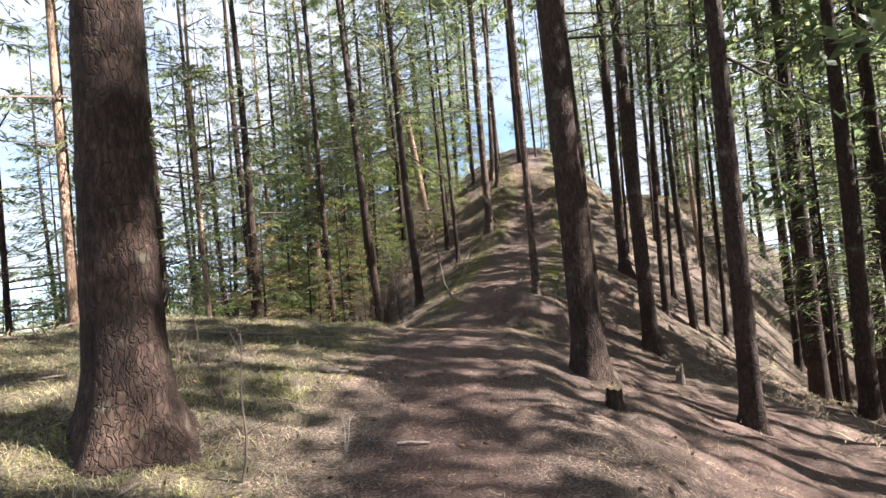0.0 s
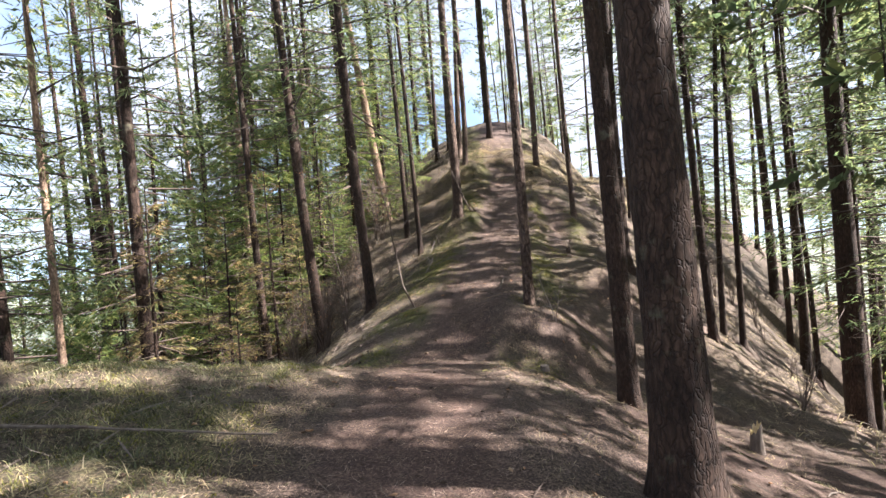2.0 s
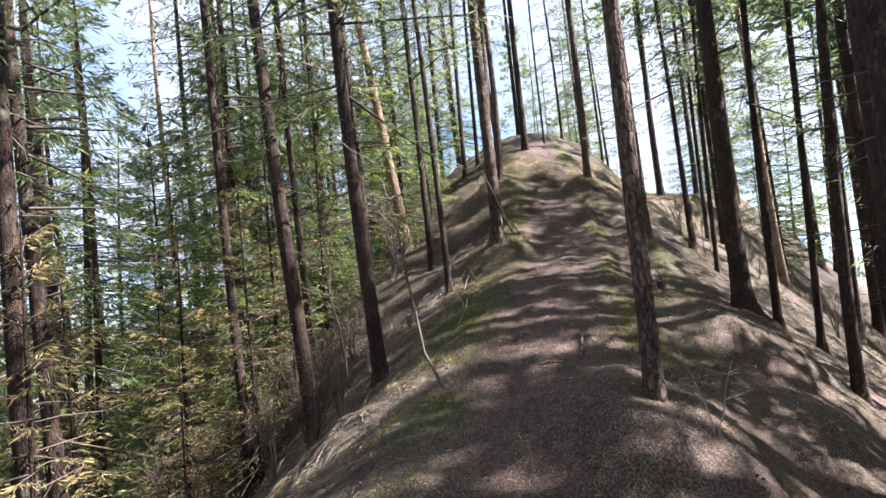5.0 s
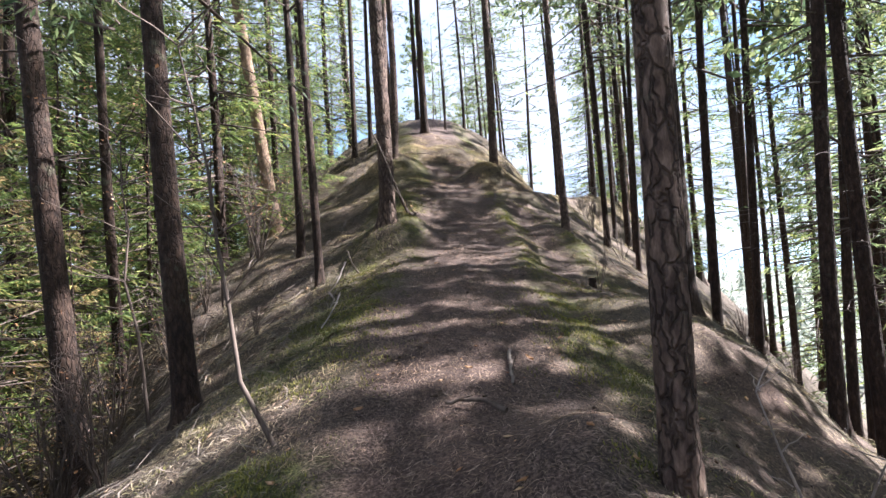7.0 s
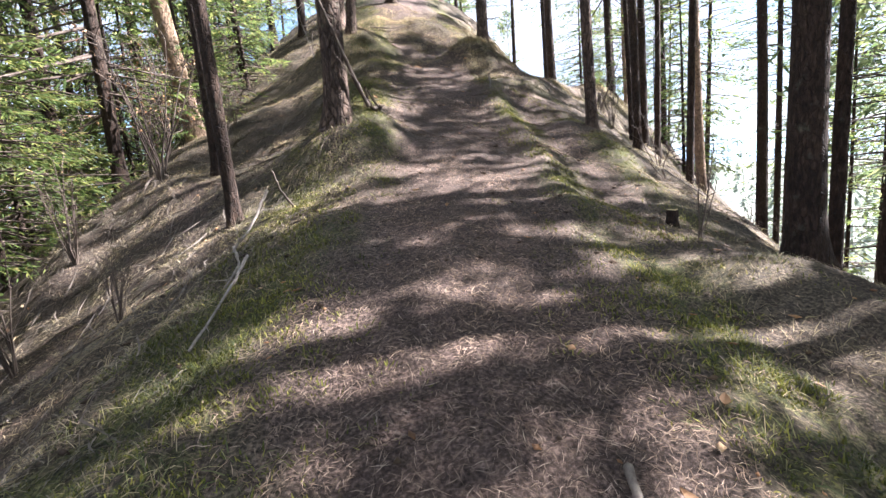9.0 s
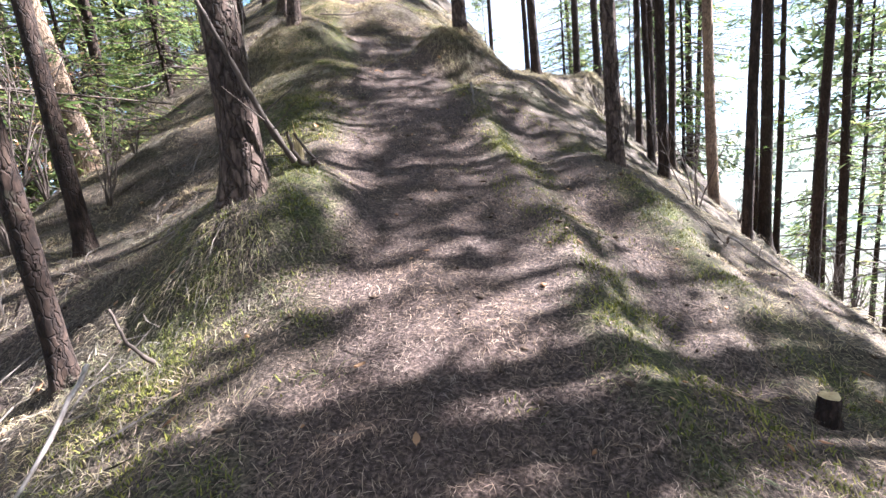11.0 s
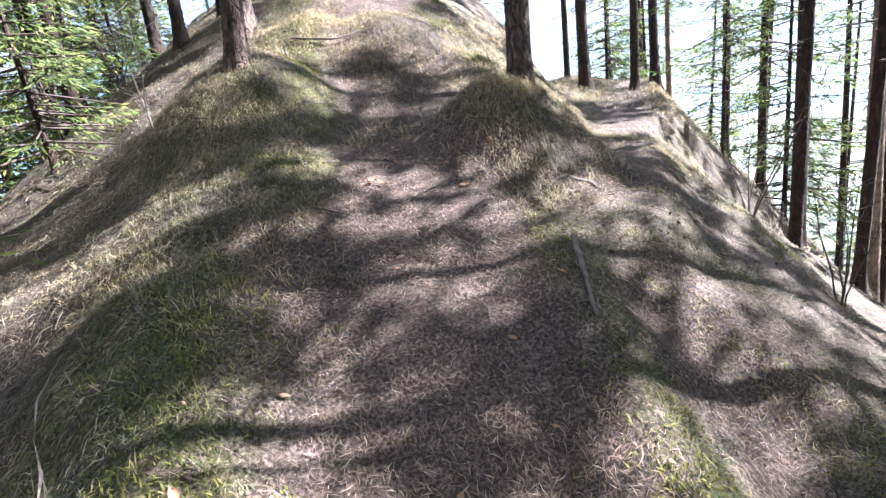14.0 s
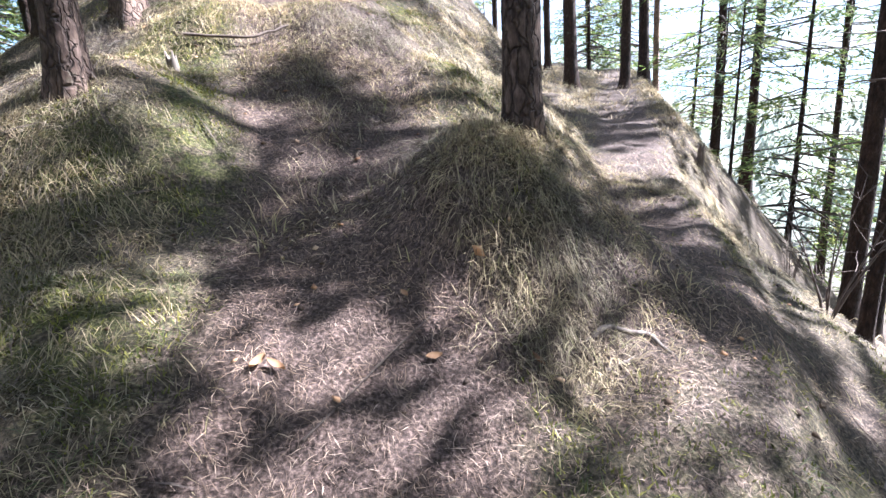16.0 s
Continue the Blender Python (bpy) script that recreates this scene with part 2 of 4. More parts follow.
def ground_z(x, y):
    x, y = np.asarray(x, float), np.asarray(y, float)
    yc = np.minimum(y, 34 * SC)
    e = path_side(x, y)
    z = np.interp(yc, GY, GZ)
    d = np.maximum(-e, 0)
    up = smooth(7.6 * SC, 9.4 * SC, y + 0.12 * d)
    steep = np.interp(y, np.array([10, 12.4, 14.7, 16.3, 19, 24]) * SC, [1.3, 1.3, 1.0, .66, .66, 1.1])
    z = z - (1 - up) * np.interp(d, LD, L_LOW) - up * steep * np.interp(d, LD, L_HIGH)
    r = np.maximum(e, 0)
    up = smooth(8.6 * SC, 11.8 * SC, y)
    z = z - (1 - up) * np.interp(r, RD, R_LOW) - up * (1 + 0.9 * smooth(19.3 * SC, 21.5 * SC, y)) * (1 + 0.35 * smooth(2.2, 4.0, r)) * np.interp(r, RD, R_HIGH)
    # shoulder of the hill along the side path
    w, h = bench(x, y)
    off = x - 5.0 - (y - 20.2) * BEND
    ridge = h + 0.06 + np.where(off > 0, -0.9 * np.maximum(off - 0.9, 0), 0.3 * smooth(0.6, 2.4, -off) - 0.3 * np.maximum(-off - 3.0, 0))
    t = smooth(21.5, 25, y) * (1 - smooth(36, 46, y))
    z = np.maximum(z, z * (1 - t) + ridge * t)
    z = z * (1 - w) + h * w
    # hummocks under single trees and banks beside the hollow
    for mx, my, mr, mh in ((4.82, 21.25, 0.7, 0.5), (1.58, 17.05, 0.65, 0.34), (1.8, 10.5, 0.9, 0.4), (4.1, 13.2, 0.8, 0.28), (4.8, 17.3, 0.7, 0.14), (1.95, 17.6, 0.5, 0.1), (3.3, 24.1, 0.5, 0.16), (4.5, 23.9, 0.55, 0.18), (5.2, 23.0, 0.4, 0.14), (3.9, 25.2, 0.6, 0.14), (2.0, 19.4, 0.6, 0.14), (2.1, 18.4, 0.5, 0.12), (0.7, 19.2, 1.0, -0.3), (2.4, 22.45, 0.85, 0.5), (2.5, 20.7, 0.8, 0.16)):
        z = z + mh * np.exp(-((((x - mx) / mr) ** 2 + ((y - my) / (mr * 1.05)) ** 2) ** 1.7))
    # trodden middle, lumpy sides
    off = smooth(0.45, 1.3, np.abs(e))
    z = z - 0.05 * (1 - off) + off * (0.07 * lumps(x, y, 1.7, 1.0) + 0.04 * lumps(x, y, 0.7, 2.0)) + 0.018 * lumps(x, y, 0.45, 3.0)
    # a second, narrow track below a grassy lip, on the right of the upper path
    t = smooth(14.0, 15.5, y) * (1 - smooth(19.0, 20.2, y))
    z = z + t * (0.07 * np.exp(-(((e - 0.92) / 0.17) ** 2)) - 0.07 * np.exp(-(((e - 1.45) / 0.28) ** 2)) + 0.05 * np.exp(-(((e - 2.05) / 0.2) ** 2)))
    far = np.hypot(x, y - 15)
    z = np.where(far > 30, np.maximum(z, -14.0), z)
    return z


def linked(name, verts, faces, mat, parent=None, label="", smooth_shade=False):
    """A mesh object from arrays of vertices and faces (all of one length)."""
    me = bpy.data.meshes.new(name)
    verts, faces = np.asarray(verts, np.float32), np.asarray(faces, np.int32)
    me.vertices.add(len(verts))
    me.vertices.foreach_set("co", verts.ravel())
    k = faces.shape[1]
    me.loops.add(faces.size)
    me.loops.foreach_set("vertex_index", faces.ravel())
    me.polygons.add(len(faces))
    me.polygons.foreach_set("loop_start", np.arange(0, faces.size, k, dtype=np.int32))
    me.polygons.foreach_set("loop_total", np.full(len(faces), k, np.int32))
    if smooth_shade:
        me.polygons.foreach_set("use_smooth", np.ones(len(faces), bool))
    me.update(calc_edges=True)
    me.materials.append(mat)
    ob = new(name, me)
    if parent:
        ob.parent = parent
    if label:
        ob["label"] = label
    return ob


def spread(near, far, lo, hi, step, grow):
    """Grid lines: even between lo and hi, wider and wider out to near and far."""
    out = list(np.arange(lo, hi + step / 2, step))
    s = step
    while out[-1] < far:
        s *= grow
        out.append(out[-1] + s)
    s = step
    while out[0] > near:
        s *= grow
        out.insert(0, out[0] - s)
    return np.array(out)


def cover(x, y):
    """How much dry grass, moss, distant meadow and earth with painted slope shade lies at a place, each 0 to 1."""
    e = path_side(x, y)
    a = np.abs(e)
    w, _ = bench(x, y)
    wide = np.abs(e - 0.12 * smooth(9, 11, y)) - 0.2 * smooth(9, 12, y)
    path = np.maximum(1 - smooth(0.35, 0.85, wide + 0.25 * lumps(x, y, 1.3, 5.0)), w * 0.9)
    t = smooth(14.0, 15.5, y) * (1 - smooth(19.0, 20.2, y))
    path = np.maximum(path, t * np.exp(-(((e - 1.45) / 0.3) ** 4)))
    up = smooth(7.5, 10.5, y)
    grass = (1 - path) * np.clip(0.55 + 0.6 * lumps(x, y, 2.3, 7.0) + 0.25 * smooth(17, 22, y), 0, 1)
    grass = np.maximum(grass, 0.85 * smooth(0.9, 1.4, -e) * (1 - smooth(7.5, 9.0, y)))
    dry = np.exp(-((x - 1.95) ** 2 + (y - 10.15) ** 2) / 0.55)
    grass = grass * (1 - dry)
    low_right = (1 - up) * smooth(0.3, 1.5, e)
    grass = grass * (1 - 0.75 * low_right)
    band = smooth(0.35, 0.75, a) * (1 - smooth(1.3, 2.4, a)) * up + 0.55 * (1 - up) * smooth(0.8, 1.6, -e) * (1 - smooth(4, 7, -e))
    band = np.clip(band + 0.8 * t * (np.exp(-(((e - 0.92) / 0.18) ** 2)) + np.exp(-(((e - 2.05) / 0.2) ** 2))), 0, 1)
    moss = band * np.clip(0.45 + 1.8 * lumps(x, y, 1.9, 9.0) + 0.2 * (e < 0), 0, 1) * (1 - path) * (1 - dry)
    far = smooth(40, 90, np.hypot(x, y - 15))
    earth = (1 - smooth(0.25, 0.8, a + 0.3 * lumps(x, y, 0.9, 6.0))) * np.interp(y, [0, 8, 12, 17], [0.85, 0.8, 0.45, 0.15])
    # right slope: dark earth spread further, also standing in for its shade
    earth = np.maximum(earth, 0.8 * smooth(1.2, 2.2, e) * (1 - smooth(12.5, 14.5, y)))
    return grass, np.clip(moss, 0, 1) * (1 - far), far, earth


gx = spread(-900, 900, -4.6, 8.6, 0.1, 1.1)
gy = spread(-700, 1200, -1.5, 27.5, 0.1, 1.1)
mx, my = np.meshgrid(gx, gy)
mz = ground_z(mx, my)
nx, ny = len(gx), len(gy)
idx = np.arange(nx * ny).reshape(ny, nx)
quads = np.stack([idx[:-1, :-1], idx[:-1, 1:], idx[1:, 1:], idx[1:, :-1]], -1).reshape(-1, 4)
ground = linked("ground", np.stack([mx, my, mz], -1).reshape(-1, 3), quads, SOIL, smooth_shade=True)
tagged(ground, "needle-strewn forest floor of a narrow ridge with moss and dry grass", "ground", kind="structure")
att = ground.data.attributes.new("cover", "FLOAT_COLOR", "POINT")
g1, g2, g3, g4 = cover(mx, my)
att.data.foreach_set("color", np.stack([g1, g2, g3, g4], -1).ravel().astype(np.float32))

# far hills across the valley, distance haze painted into their blue colour
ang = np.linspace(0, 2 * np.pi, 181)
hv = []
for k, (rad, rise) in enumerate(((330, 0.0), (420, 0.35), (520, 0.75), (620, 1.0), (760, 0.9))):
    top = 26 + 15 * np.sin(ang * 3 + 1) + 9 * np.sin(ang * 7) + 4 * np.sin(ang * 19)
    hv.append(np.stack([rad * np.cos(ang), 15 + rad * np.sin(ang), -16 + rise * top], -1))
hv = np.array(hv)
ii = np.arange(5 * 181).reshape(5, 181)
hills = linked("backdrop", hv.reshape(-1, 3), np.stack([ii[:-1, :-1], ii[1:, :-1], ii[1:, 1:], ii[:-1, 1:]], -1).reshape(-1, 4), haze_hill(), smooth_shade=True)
tagged(hills, "wooded hills across the valley, haze painted into their pale blue", "hills", kind="structure")


# ---- trees ----
rng = np.random.default_rng(7)


def tube(points, radii, sides=6):
    """Vertices and quads of a tapering tube along points."""
    p = np.asarray(points, float)
    t = np.gradient(p, axis=0)
    t /= np.linalg.norm(t, axis=1, keepdims=True) + 1e-9
    ref = np.where(np.abs(t[:, 2:3]) > 0.9, [[1.0, 0, 0]], [[0, 0, 1.0]])
    u = np.cross(t, ref)
    u /= np.linalg.norm(u, axis=1, keepdims=True) + 1e-9
    v = np.cross(t, u)
    a = np.arange(sides) * 2 * np.pi / sides
    ring = p[:, None] + np.asarray(radii)[:, None, None] * (np.cos(a)[None, :, None] * u[:, None] + np.sin(a)[None, :, None] * v[:, None])
    k = np.arange(len(p) * sides).reshape(len(p), sides)
    n = np.roll(k, -1, axis=1)
    q = np.stack([k[:-1], n[:-1], n[1:], k[1:]], -1).reshape(-1, 4)
    return ring.reshape(-1, 3), q


def joined(pieces):
    vs, fs, at = [], [], 0
    for v, f in pieces:
        vs.append(v)
        fs.append(f + at)
        at += len(v)
    return np.concatenate(vs), np.concatenate(fs)


def trunk_mesh(dia, height, lean, flare, sides, step, rough, seed, bend=0.0):
    """A round stem with root flare, knots, bark lumps and a slight bow, tapering to its tip."""
    r = np.random.default_rng(seed)
    low = np.arange(-0.35, min(height, 5.0), step)
    h = np.concatenate([low, np.arange(min(height, 5.0), height + 0.01, 0.5)])
    rad = dia / 2 * np.clip(1 - 0.92 * np.clip(h, 0, None) / height, 0.03, 1) ** 0.85 * 1.02
    a = np.arange(sides) * 2 * np.pi / sides
    H, A = np.meshgrid(h, a, indexing="ij")
    R = np.repeat(rad[:, None], sides, 1)
    lobes = 1 + 0.38 * np.cos(A * 4 + r.uniform(0, 6)) + 0.3 * np.cos(A * 3 + r.uniform(0, 6)) + 0.15 * np.cos(A * 7 + r.uniform(0, 6))
    R = R * (1 + flare * np.clip(lobes, 0.15, 2) * np.exp(-np.clip(H + 0.05, -0.2, None) / (0.55 * dia + 0.06)))
    for k in range(14):
        ka, kh = r.uniform(0, 2 * np.pi), r.uniform(0.4, min(height, 6))
        R = R + dia * 0.035 * np.exp(-((np.angle(np.exp(1j * (A - ka))) * dia / 2 / 0.03) ** 2 + ((H - kh) / 0.035) ** 2))
    if rough:
        for f, g, s in ((9, 7, 0.5), (15, 13, 0.35), (23, 21, 0.3)):
            p1, p2, p3 = r.uniform(0, 6, 3)
            R = R + rough * s * np.sin(f * A + p1 + 2.1 * np.sin(g * 0.45 * H + p2)) * np.sin(g * H + p3 + 1.7 * np.sin(3 * A + p1))
    b1, b2 = r.uniform(-1, 1, 2) * 0.012 * height ** 0.5
    X = R * np.cos(A) + lean[0] * H + b1 * np.sin(H * 0.5) + bend * (1 - np.exp(-np.clip(H, 0, None) / 1.2))
    Y = R * np.sin(A) + lean[1] * H + b2 * np.sin(H * 0.43 + 1)
    v = np.stack([X, Y, H], -1)
    k = np.arange(len(h) * sides).reshape(len(h), sides)
    n = np.roll(k, -1, axis=1)
    return v.reshape(-1, 3), np.stack([k[:-1], n[:-1], n[1:], k[1:]], -1).reshape(-1, 4)


def limb_mesh(dia, height, lean, lo, hi, count, length, seed, droop=0.25):
    """Bare dead branches round a stem, some forked, some broken to stubs."""
    r = np.random.default_rng(seed)
    out = []
    for k in range(count):
        h = r.uniform(lo, hi)
        a = r.uniform(0, 2 * np.pi)
        n = length * r.uniform(0.15, 1.0) ** 1.3
        d = np.array([np.cos(a), np.sin(a), 0])
        s = np.linspace(0, 1, 5)[:, None]
        side = np.array([-np.sin(a), np.cos(a), 0]) * r.uniform(-0.25, 0.25)
        base = np.array([lean[0] * h, lean[1] * h, h]) + d * dia * 0.3
        p = base + s * n * d + s**2 * n * (side + np.array([0, 0, -droop * r.uniform(-0.4, 1.2)])) + r.normal(0, 0.02 * n, (5, 3)) * s
        th = (0.004 + 0.008 * n) * (0.7 + 0.5 * r.random())
        out.append(tube(p, th * np.linspace(1, 0.25, 5), 4))
        for j in range(int(n * 3.5)):
            f = r.uniform(0.3, 0.95)
            q0 = base + f * n * d + f**2 * n * (side + np.array([0, 0, -droop * 0.4]))
            w = d * 0.5 + np.array([-np.sin(a), np.cos(a), 0]) * r.choice([-1, 1]) * r.uniform(0.4, 1) + np.array([0, 0, r.uniform(-0.5, 0.2)])
            q = q0 + np.linspace(0, 1, 3)[:, None] * w * n * r.uniform(0.15, 0.4)
            out.append(tube(q, th * 0.4 * np.array([1, 0.7, 0.3]), 3))
    return joined(out)


def spray_mesh(height, lo, hi, count, reach, twigs, tlen, twid, droop, seed, power=1.0, clump=False):
    """Green boughs: along each, many narrow needle twigs that hang and spread; upper boughs shorter."""
    r = np.random.default_rng(seed)
    B = count
    h = lo + (hi - lo) * np.sort(r.random(B)) ** power
    az = r.uniform(0, 2 * np.pi, B)
    rel = (h - lo) / (hi - lo)
    n = reach * (1 - 0.85 * rel) * r.uniform(0.55, 1.1, B) + 0.15
    d = np.stack([np.cos(az), np.sin(az), np.zeros(B)], -1)
    sd = np.stack([-np.sin(az), np.cos(az), np.zeros(B)], -1)
    tilt = np.interp(rel, [0, 0.6, 1], [-droop, -droop * 0.3, 0.7]) + r.normal(0, 0.1, B)
    s = r.uniform(0.18, 1.02, (B, twigs)) ** 0.8
    if clump:
        s = np.clip(0.55 + 0.45 * r.random((B, twigs)), 0, 1.05)
    s3 = s[..., None]
    base = np.stack([np.zeros(B), np.zeros(B), h], -1)[:, None] + s3 * n[:, None, None] * d[:, None]
    base[..., 2] += (s * n[:, None]) * tilt[:, None] + 0.10 * (s**2) * n[:, None]
    spreadw = (1 - 0.55 * s)[..., None] * n[:, None, None] * 0.34
    off = r.normal(0, 1, (B, twigs))[..., None]
    base = base + off * spreadw * sd[:, None] * 0.6
    base[..., 2] -= np.abs(off[..., 0]) * spreadw[..., 0] * 0.28
    w = d[:, None] * r.uniform(0.3, 1.0, (B, twigs, 1)) + np.sign(off) * sd[:, None] * r.uniform(0.2, 1.0, (B, twigs, 1))
    w[..., 2] += r.normal(-0.35 * (0 if clump else 1), 0.35 if not clump else 0.7, (B, twigs))
    w /= np.linalg.norm(w, axis=-1, keepdims=True)
    L = tlen * r.uniform(0.5, 1.25, (B, twigs, 1))
    up = np.cross(w, r.normal(0, 1, (B, twigs, 3)))
    up /= np.linalg.norm(up, axis=-1, keepdims=True) + 1e-9
    W = twid * r.uniform(0.6, 1.3, (B, twigs, 1))
    mid = base + w * L * 0.45
    v = np.stack([base, mid + up * W * 0.5, base + w * L, mid - up * W * 0.5], 2).reshape(-1, 3)
    f = np.arange(len(v)).reshape(-1, 4)
    return v, f


def bough_mesh(height, lo, hi, count, reach, droop, seed, power=1.0):
    """The woody stems of the same boughs."""
    r = np.random.default_rng(seed)
    h = lo + (hi - lo) * np.sort(r.random(count)) ** power
    az = r.uniform(0, 2 * np.pi, count)
    rel = (h - lo) / (hi - lo)
    n = reach * (1 - 0.85 * rel) * r.uniform(0.55, 1.1, count) + 0.15
    tilt = np.interp(rel, [0, 0.6, 1], [-droop, -droop * 0.3, 0.7]) + r.normal(0, 0.1, count)
    out = []
    for k in range(count):
        s = np.linspace(0, 0.95, 2)
        p = np.stack([np.cos(az[k]) * s * n[k], np.sin(az[k]) * s * n[k], h[k] + s * n[k] * tilt[k] + 0.1 * s**2 * n[k]], -1)
        out.append(tube(p, (0.006 + 0.007 * n[k]) * np.array([1.3, 0.35]), 3))
    return joined(out)


# crowns are built once and shared: (boughs, sprays, needle material)
CROWNS = {}


def crown_kind(name, needles, height, lo, hi, count, reach, twigs, tlen, twid, droop, seed, power=1.0, clump=False):
    v, f = bough_mesh(height, lo, hi, count, reach, droop, seed, power)
    a = linked("branchwork", v, f, TWIGWOOD)
    v, f = spray_mesh(height, lo, hi, count, reach, twigs, tlen, twid, droop, seed, power, clump)
    b = linked("crown", v, f, needles)
    CROWNS[name] = (a.data, b.data)
    for o in (a, b):
        bpy.data.objects.remove(o)


for k in range(3):
    crown_kind(f"spruce{k}", NEEDLES_GREEN, 15, 1.3 + 0.7 * k, 15.2, 84, 2.5, 48, 0.22, 0.033, 0.38, 20 + k, 1.15)
    crown_kind(f"sparse{k}", NEEDLES_PINE, 16, 3.2 + k, 16.2, 62, 2.2, 40, 0.23, 0.032, 0.22, 40 + k, 0.9)
    crown_kind(f"pine{k}", NEEDLES_PINE, 17, 7.5 + 0.7 * k, 17.2, 62, 2.8, 38, 0.35, 0.1, -0.05, 60 + k, 0.9, True)
# open tops for the pines added as sun shade
for k in range(3):
    crown_kind(f"high{k}", NEEDLES_PINE, 22, 15.2 + 0.5 * k, 22.2, 19, 2.8, 38, 0.4, 0.15, 0.05, 90 + k, 0.9, True)
crown_kind("young", NEEDLES_GREEN, 6, 0.25, 6.1, 96, 1.45, 60, 0.14, 0.024, 0.22, 81, 1.2)
crown_kind("dry", NEEDLES_DRY, 6, 0.3, 5.6, 70, 1.3, 60, 0.1, 0.014, 0.3, 82, 1.1)
crown_kind("sapling", NEEDLES_PINE, 4, 0.8, 4.2, 26, 0.8, 30, 0.16, 0.02, -0.15, 83, 1.0)


def tree(name, label, x, y, dia, height=16.0, lean=(0, 0), crown=None, limbs=14, limb_len=0.9, mat=None, sides=12, step=0.2, rough=0.0, flare=0.5, seed=1, limb_lo=1.6, bend=0.0, crown_size=1.0, group=""):
    root = new(name)
    root.location = (x, y, float(ground_z(x, y)))
    v, f = trunk_mesh(dia, height, lean, flare, sides, step, rough, seed, bend)
    linked("trunk", v, f, mat or BARK, root, smooth_shade=True)
    if limbs:
        v, f = limb_mesh(dia, height, lean, limb_lo, min(height * 0.75, 9.0), limbs, limb_len, seed + 5)
        linked("deadwood", v, f, TWIGWOOD, root)["kind"] = "stuff"
    if crown:
        for part_name, data in zip(("branchwork", "crown"), CROWNS[crown]):
            c = new(part_name, data)
            c.parent = root
            c["kind"] = "stuff"
            c.rotation_euler = (-lean[1], lean[0], seed * 2.399)
            if crown.startswith("high"):
                c.location.z = height - 22.0
                continue
            c.scale = (crown_size, crown_size, height / {"s": 15.5, "p": 17.0, "y": 6.0, "d": 6.0}[crown[0]] if crown != "sapling" else height / 4)
    return tagged(root, label, "tree", group)


NEAR = dict(sides=32, step=0.055, rough=0.006)
MID = dict(sides=18, step=0.16, rough=0.005)
tree("spruce_tree", "large old spruce with broad root flare and grey-brown scaly bark", -2.07, 3.3, 0.455, 19, (0.022, 0.012), "pine0", 6, 0.35, limb_lo=1.9, seed=11, flare=0.85, **NEAR)
tree("spruce_tree", "reddish-brown spruce with a flared mossy foot beside the path", 1.53, 5.85, 0.33, 18, (-0.014, 0.009), "pine1", 16, 0.5, seed=12, flare=0.55, limb_lo=1.8, **NEAR)
tree("spruce_tree", "dark spruce trunk with short dead branch stubs on the slope", 2.46, 8.8, 0.235, 17, (-0.02, 0.0), "sparse1", 30, 0.55, seed=13, flare=0.4, **NEAR)
tree("spruce_tree", "tall straight spruce on the needle-covered slope", 4.04, 10.6, 0.31, 17, (-0.008, 0.003), "pine2", 26, 0.8, seed=14, **MID)
tree("spruce_tree", "slender moss-tinted spruce low on the open slope", 3.35, 5.95, 0.23, 17, (0.006, -0.003), "sparse0", 18, 0.5, crown_size=0.6, seed=15, **MID)
tree("pine_tree", "thick dark pine standing below the slope's edge", 8.9, 12.9, 0.44, 19, (0.0, 0.0), "sparse2", 26, 1.1, crown_size=0.5, seed=16, **MID)
tree("pine_tree", "rough-barked pine on the needle mound beside the path", 1.8, 10.62, 0.155, 16, (0.0, -0.004), "pine1", 12, 0.3, mat=BARK_PINE, seed=17, flare=0.25, limb_lo=2.4, **NEAR)
tree("spruce_tree", "slim spruce on the steep wooded bank", -0.76, 13.72, 0.21, 16, (-0.03, -0.003), "sparse0", 26, 0.7, seed=18, **MID)
tree("spruce_tree", "dark spruce low on the shaded bank", -1.95, 14.5, 0.24, 17, (-0.05, -0.01), "sparse1", 34, 0.8, seed=19, **MID)
tree("pine_tree", "leaning sunlit pine with a bright mossy foot", -0.53, 21.5, 0.3, 17, (-0.115, -0.012), "pine2", 5, 0.5, mat=BARK_PALE_LIT, seed=20, limb_lo=3.5, **MID)
tree("pine_tree", "sturdy pine with plated bark and a broken branch leaning on it", 1.52, 17.14, 0.25, 18, (-0.012, 0.001), "pine0", 12, 0.45, mat=BARK_PINE, crown_size=1.0, seed=21, flare=0.5, limb_lo=0.9, bend=0.1, **NEAR)
tree("spruce_tree", "thin spruce on the bank beside the ridge", 0.4, 16.62, 0.125, 14, (-0.02, 0.002), "sparse2", 22, 0.5, seed=22, sides=24, step=0.06, rough=0.004)
tree("spruce_tree", "thin shaded spruce above the gully", 0.1, 18.45, 0.145, 14, (-0.01, 0.0), "sparse1", 24, 0.5, seed=23, **MID)
tree("pine_tree", "stout dark pine with flared roots at the ridge's edge", 5.02, 14.65, 0.28, 18, (0.0, -0.004), "pine1", 22, 0.6, crown_size=0.55, seed=24, flare=0.7, **MID)
tree("spruce_tree", "slender spruce on the falling ridge side", 5.74, 14.9, 0.13, 15, (0.015, -0.01), "sparse0", 34, 1.0, crown_size=0.45, seed=25, **MID)
tree("spruce_tree", "very thin dark spruce on the falling ridge side", 6.45, 15.0, 0.12, 15, (0.025, -0.02), "sparse1", 34, 1.0, crown_size=0.45, seed=26, **MID)
tree("spruce_tree", "slim spruce with dead twigs on the slope", 5.35, 12.9, 0.15, 15, (0.02, -0.02), "sparse2", 34, 1.0, crown_size=0.6, seed=27, **MID)
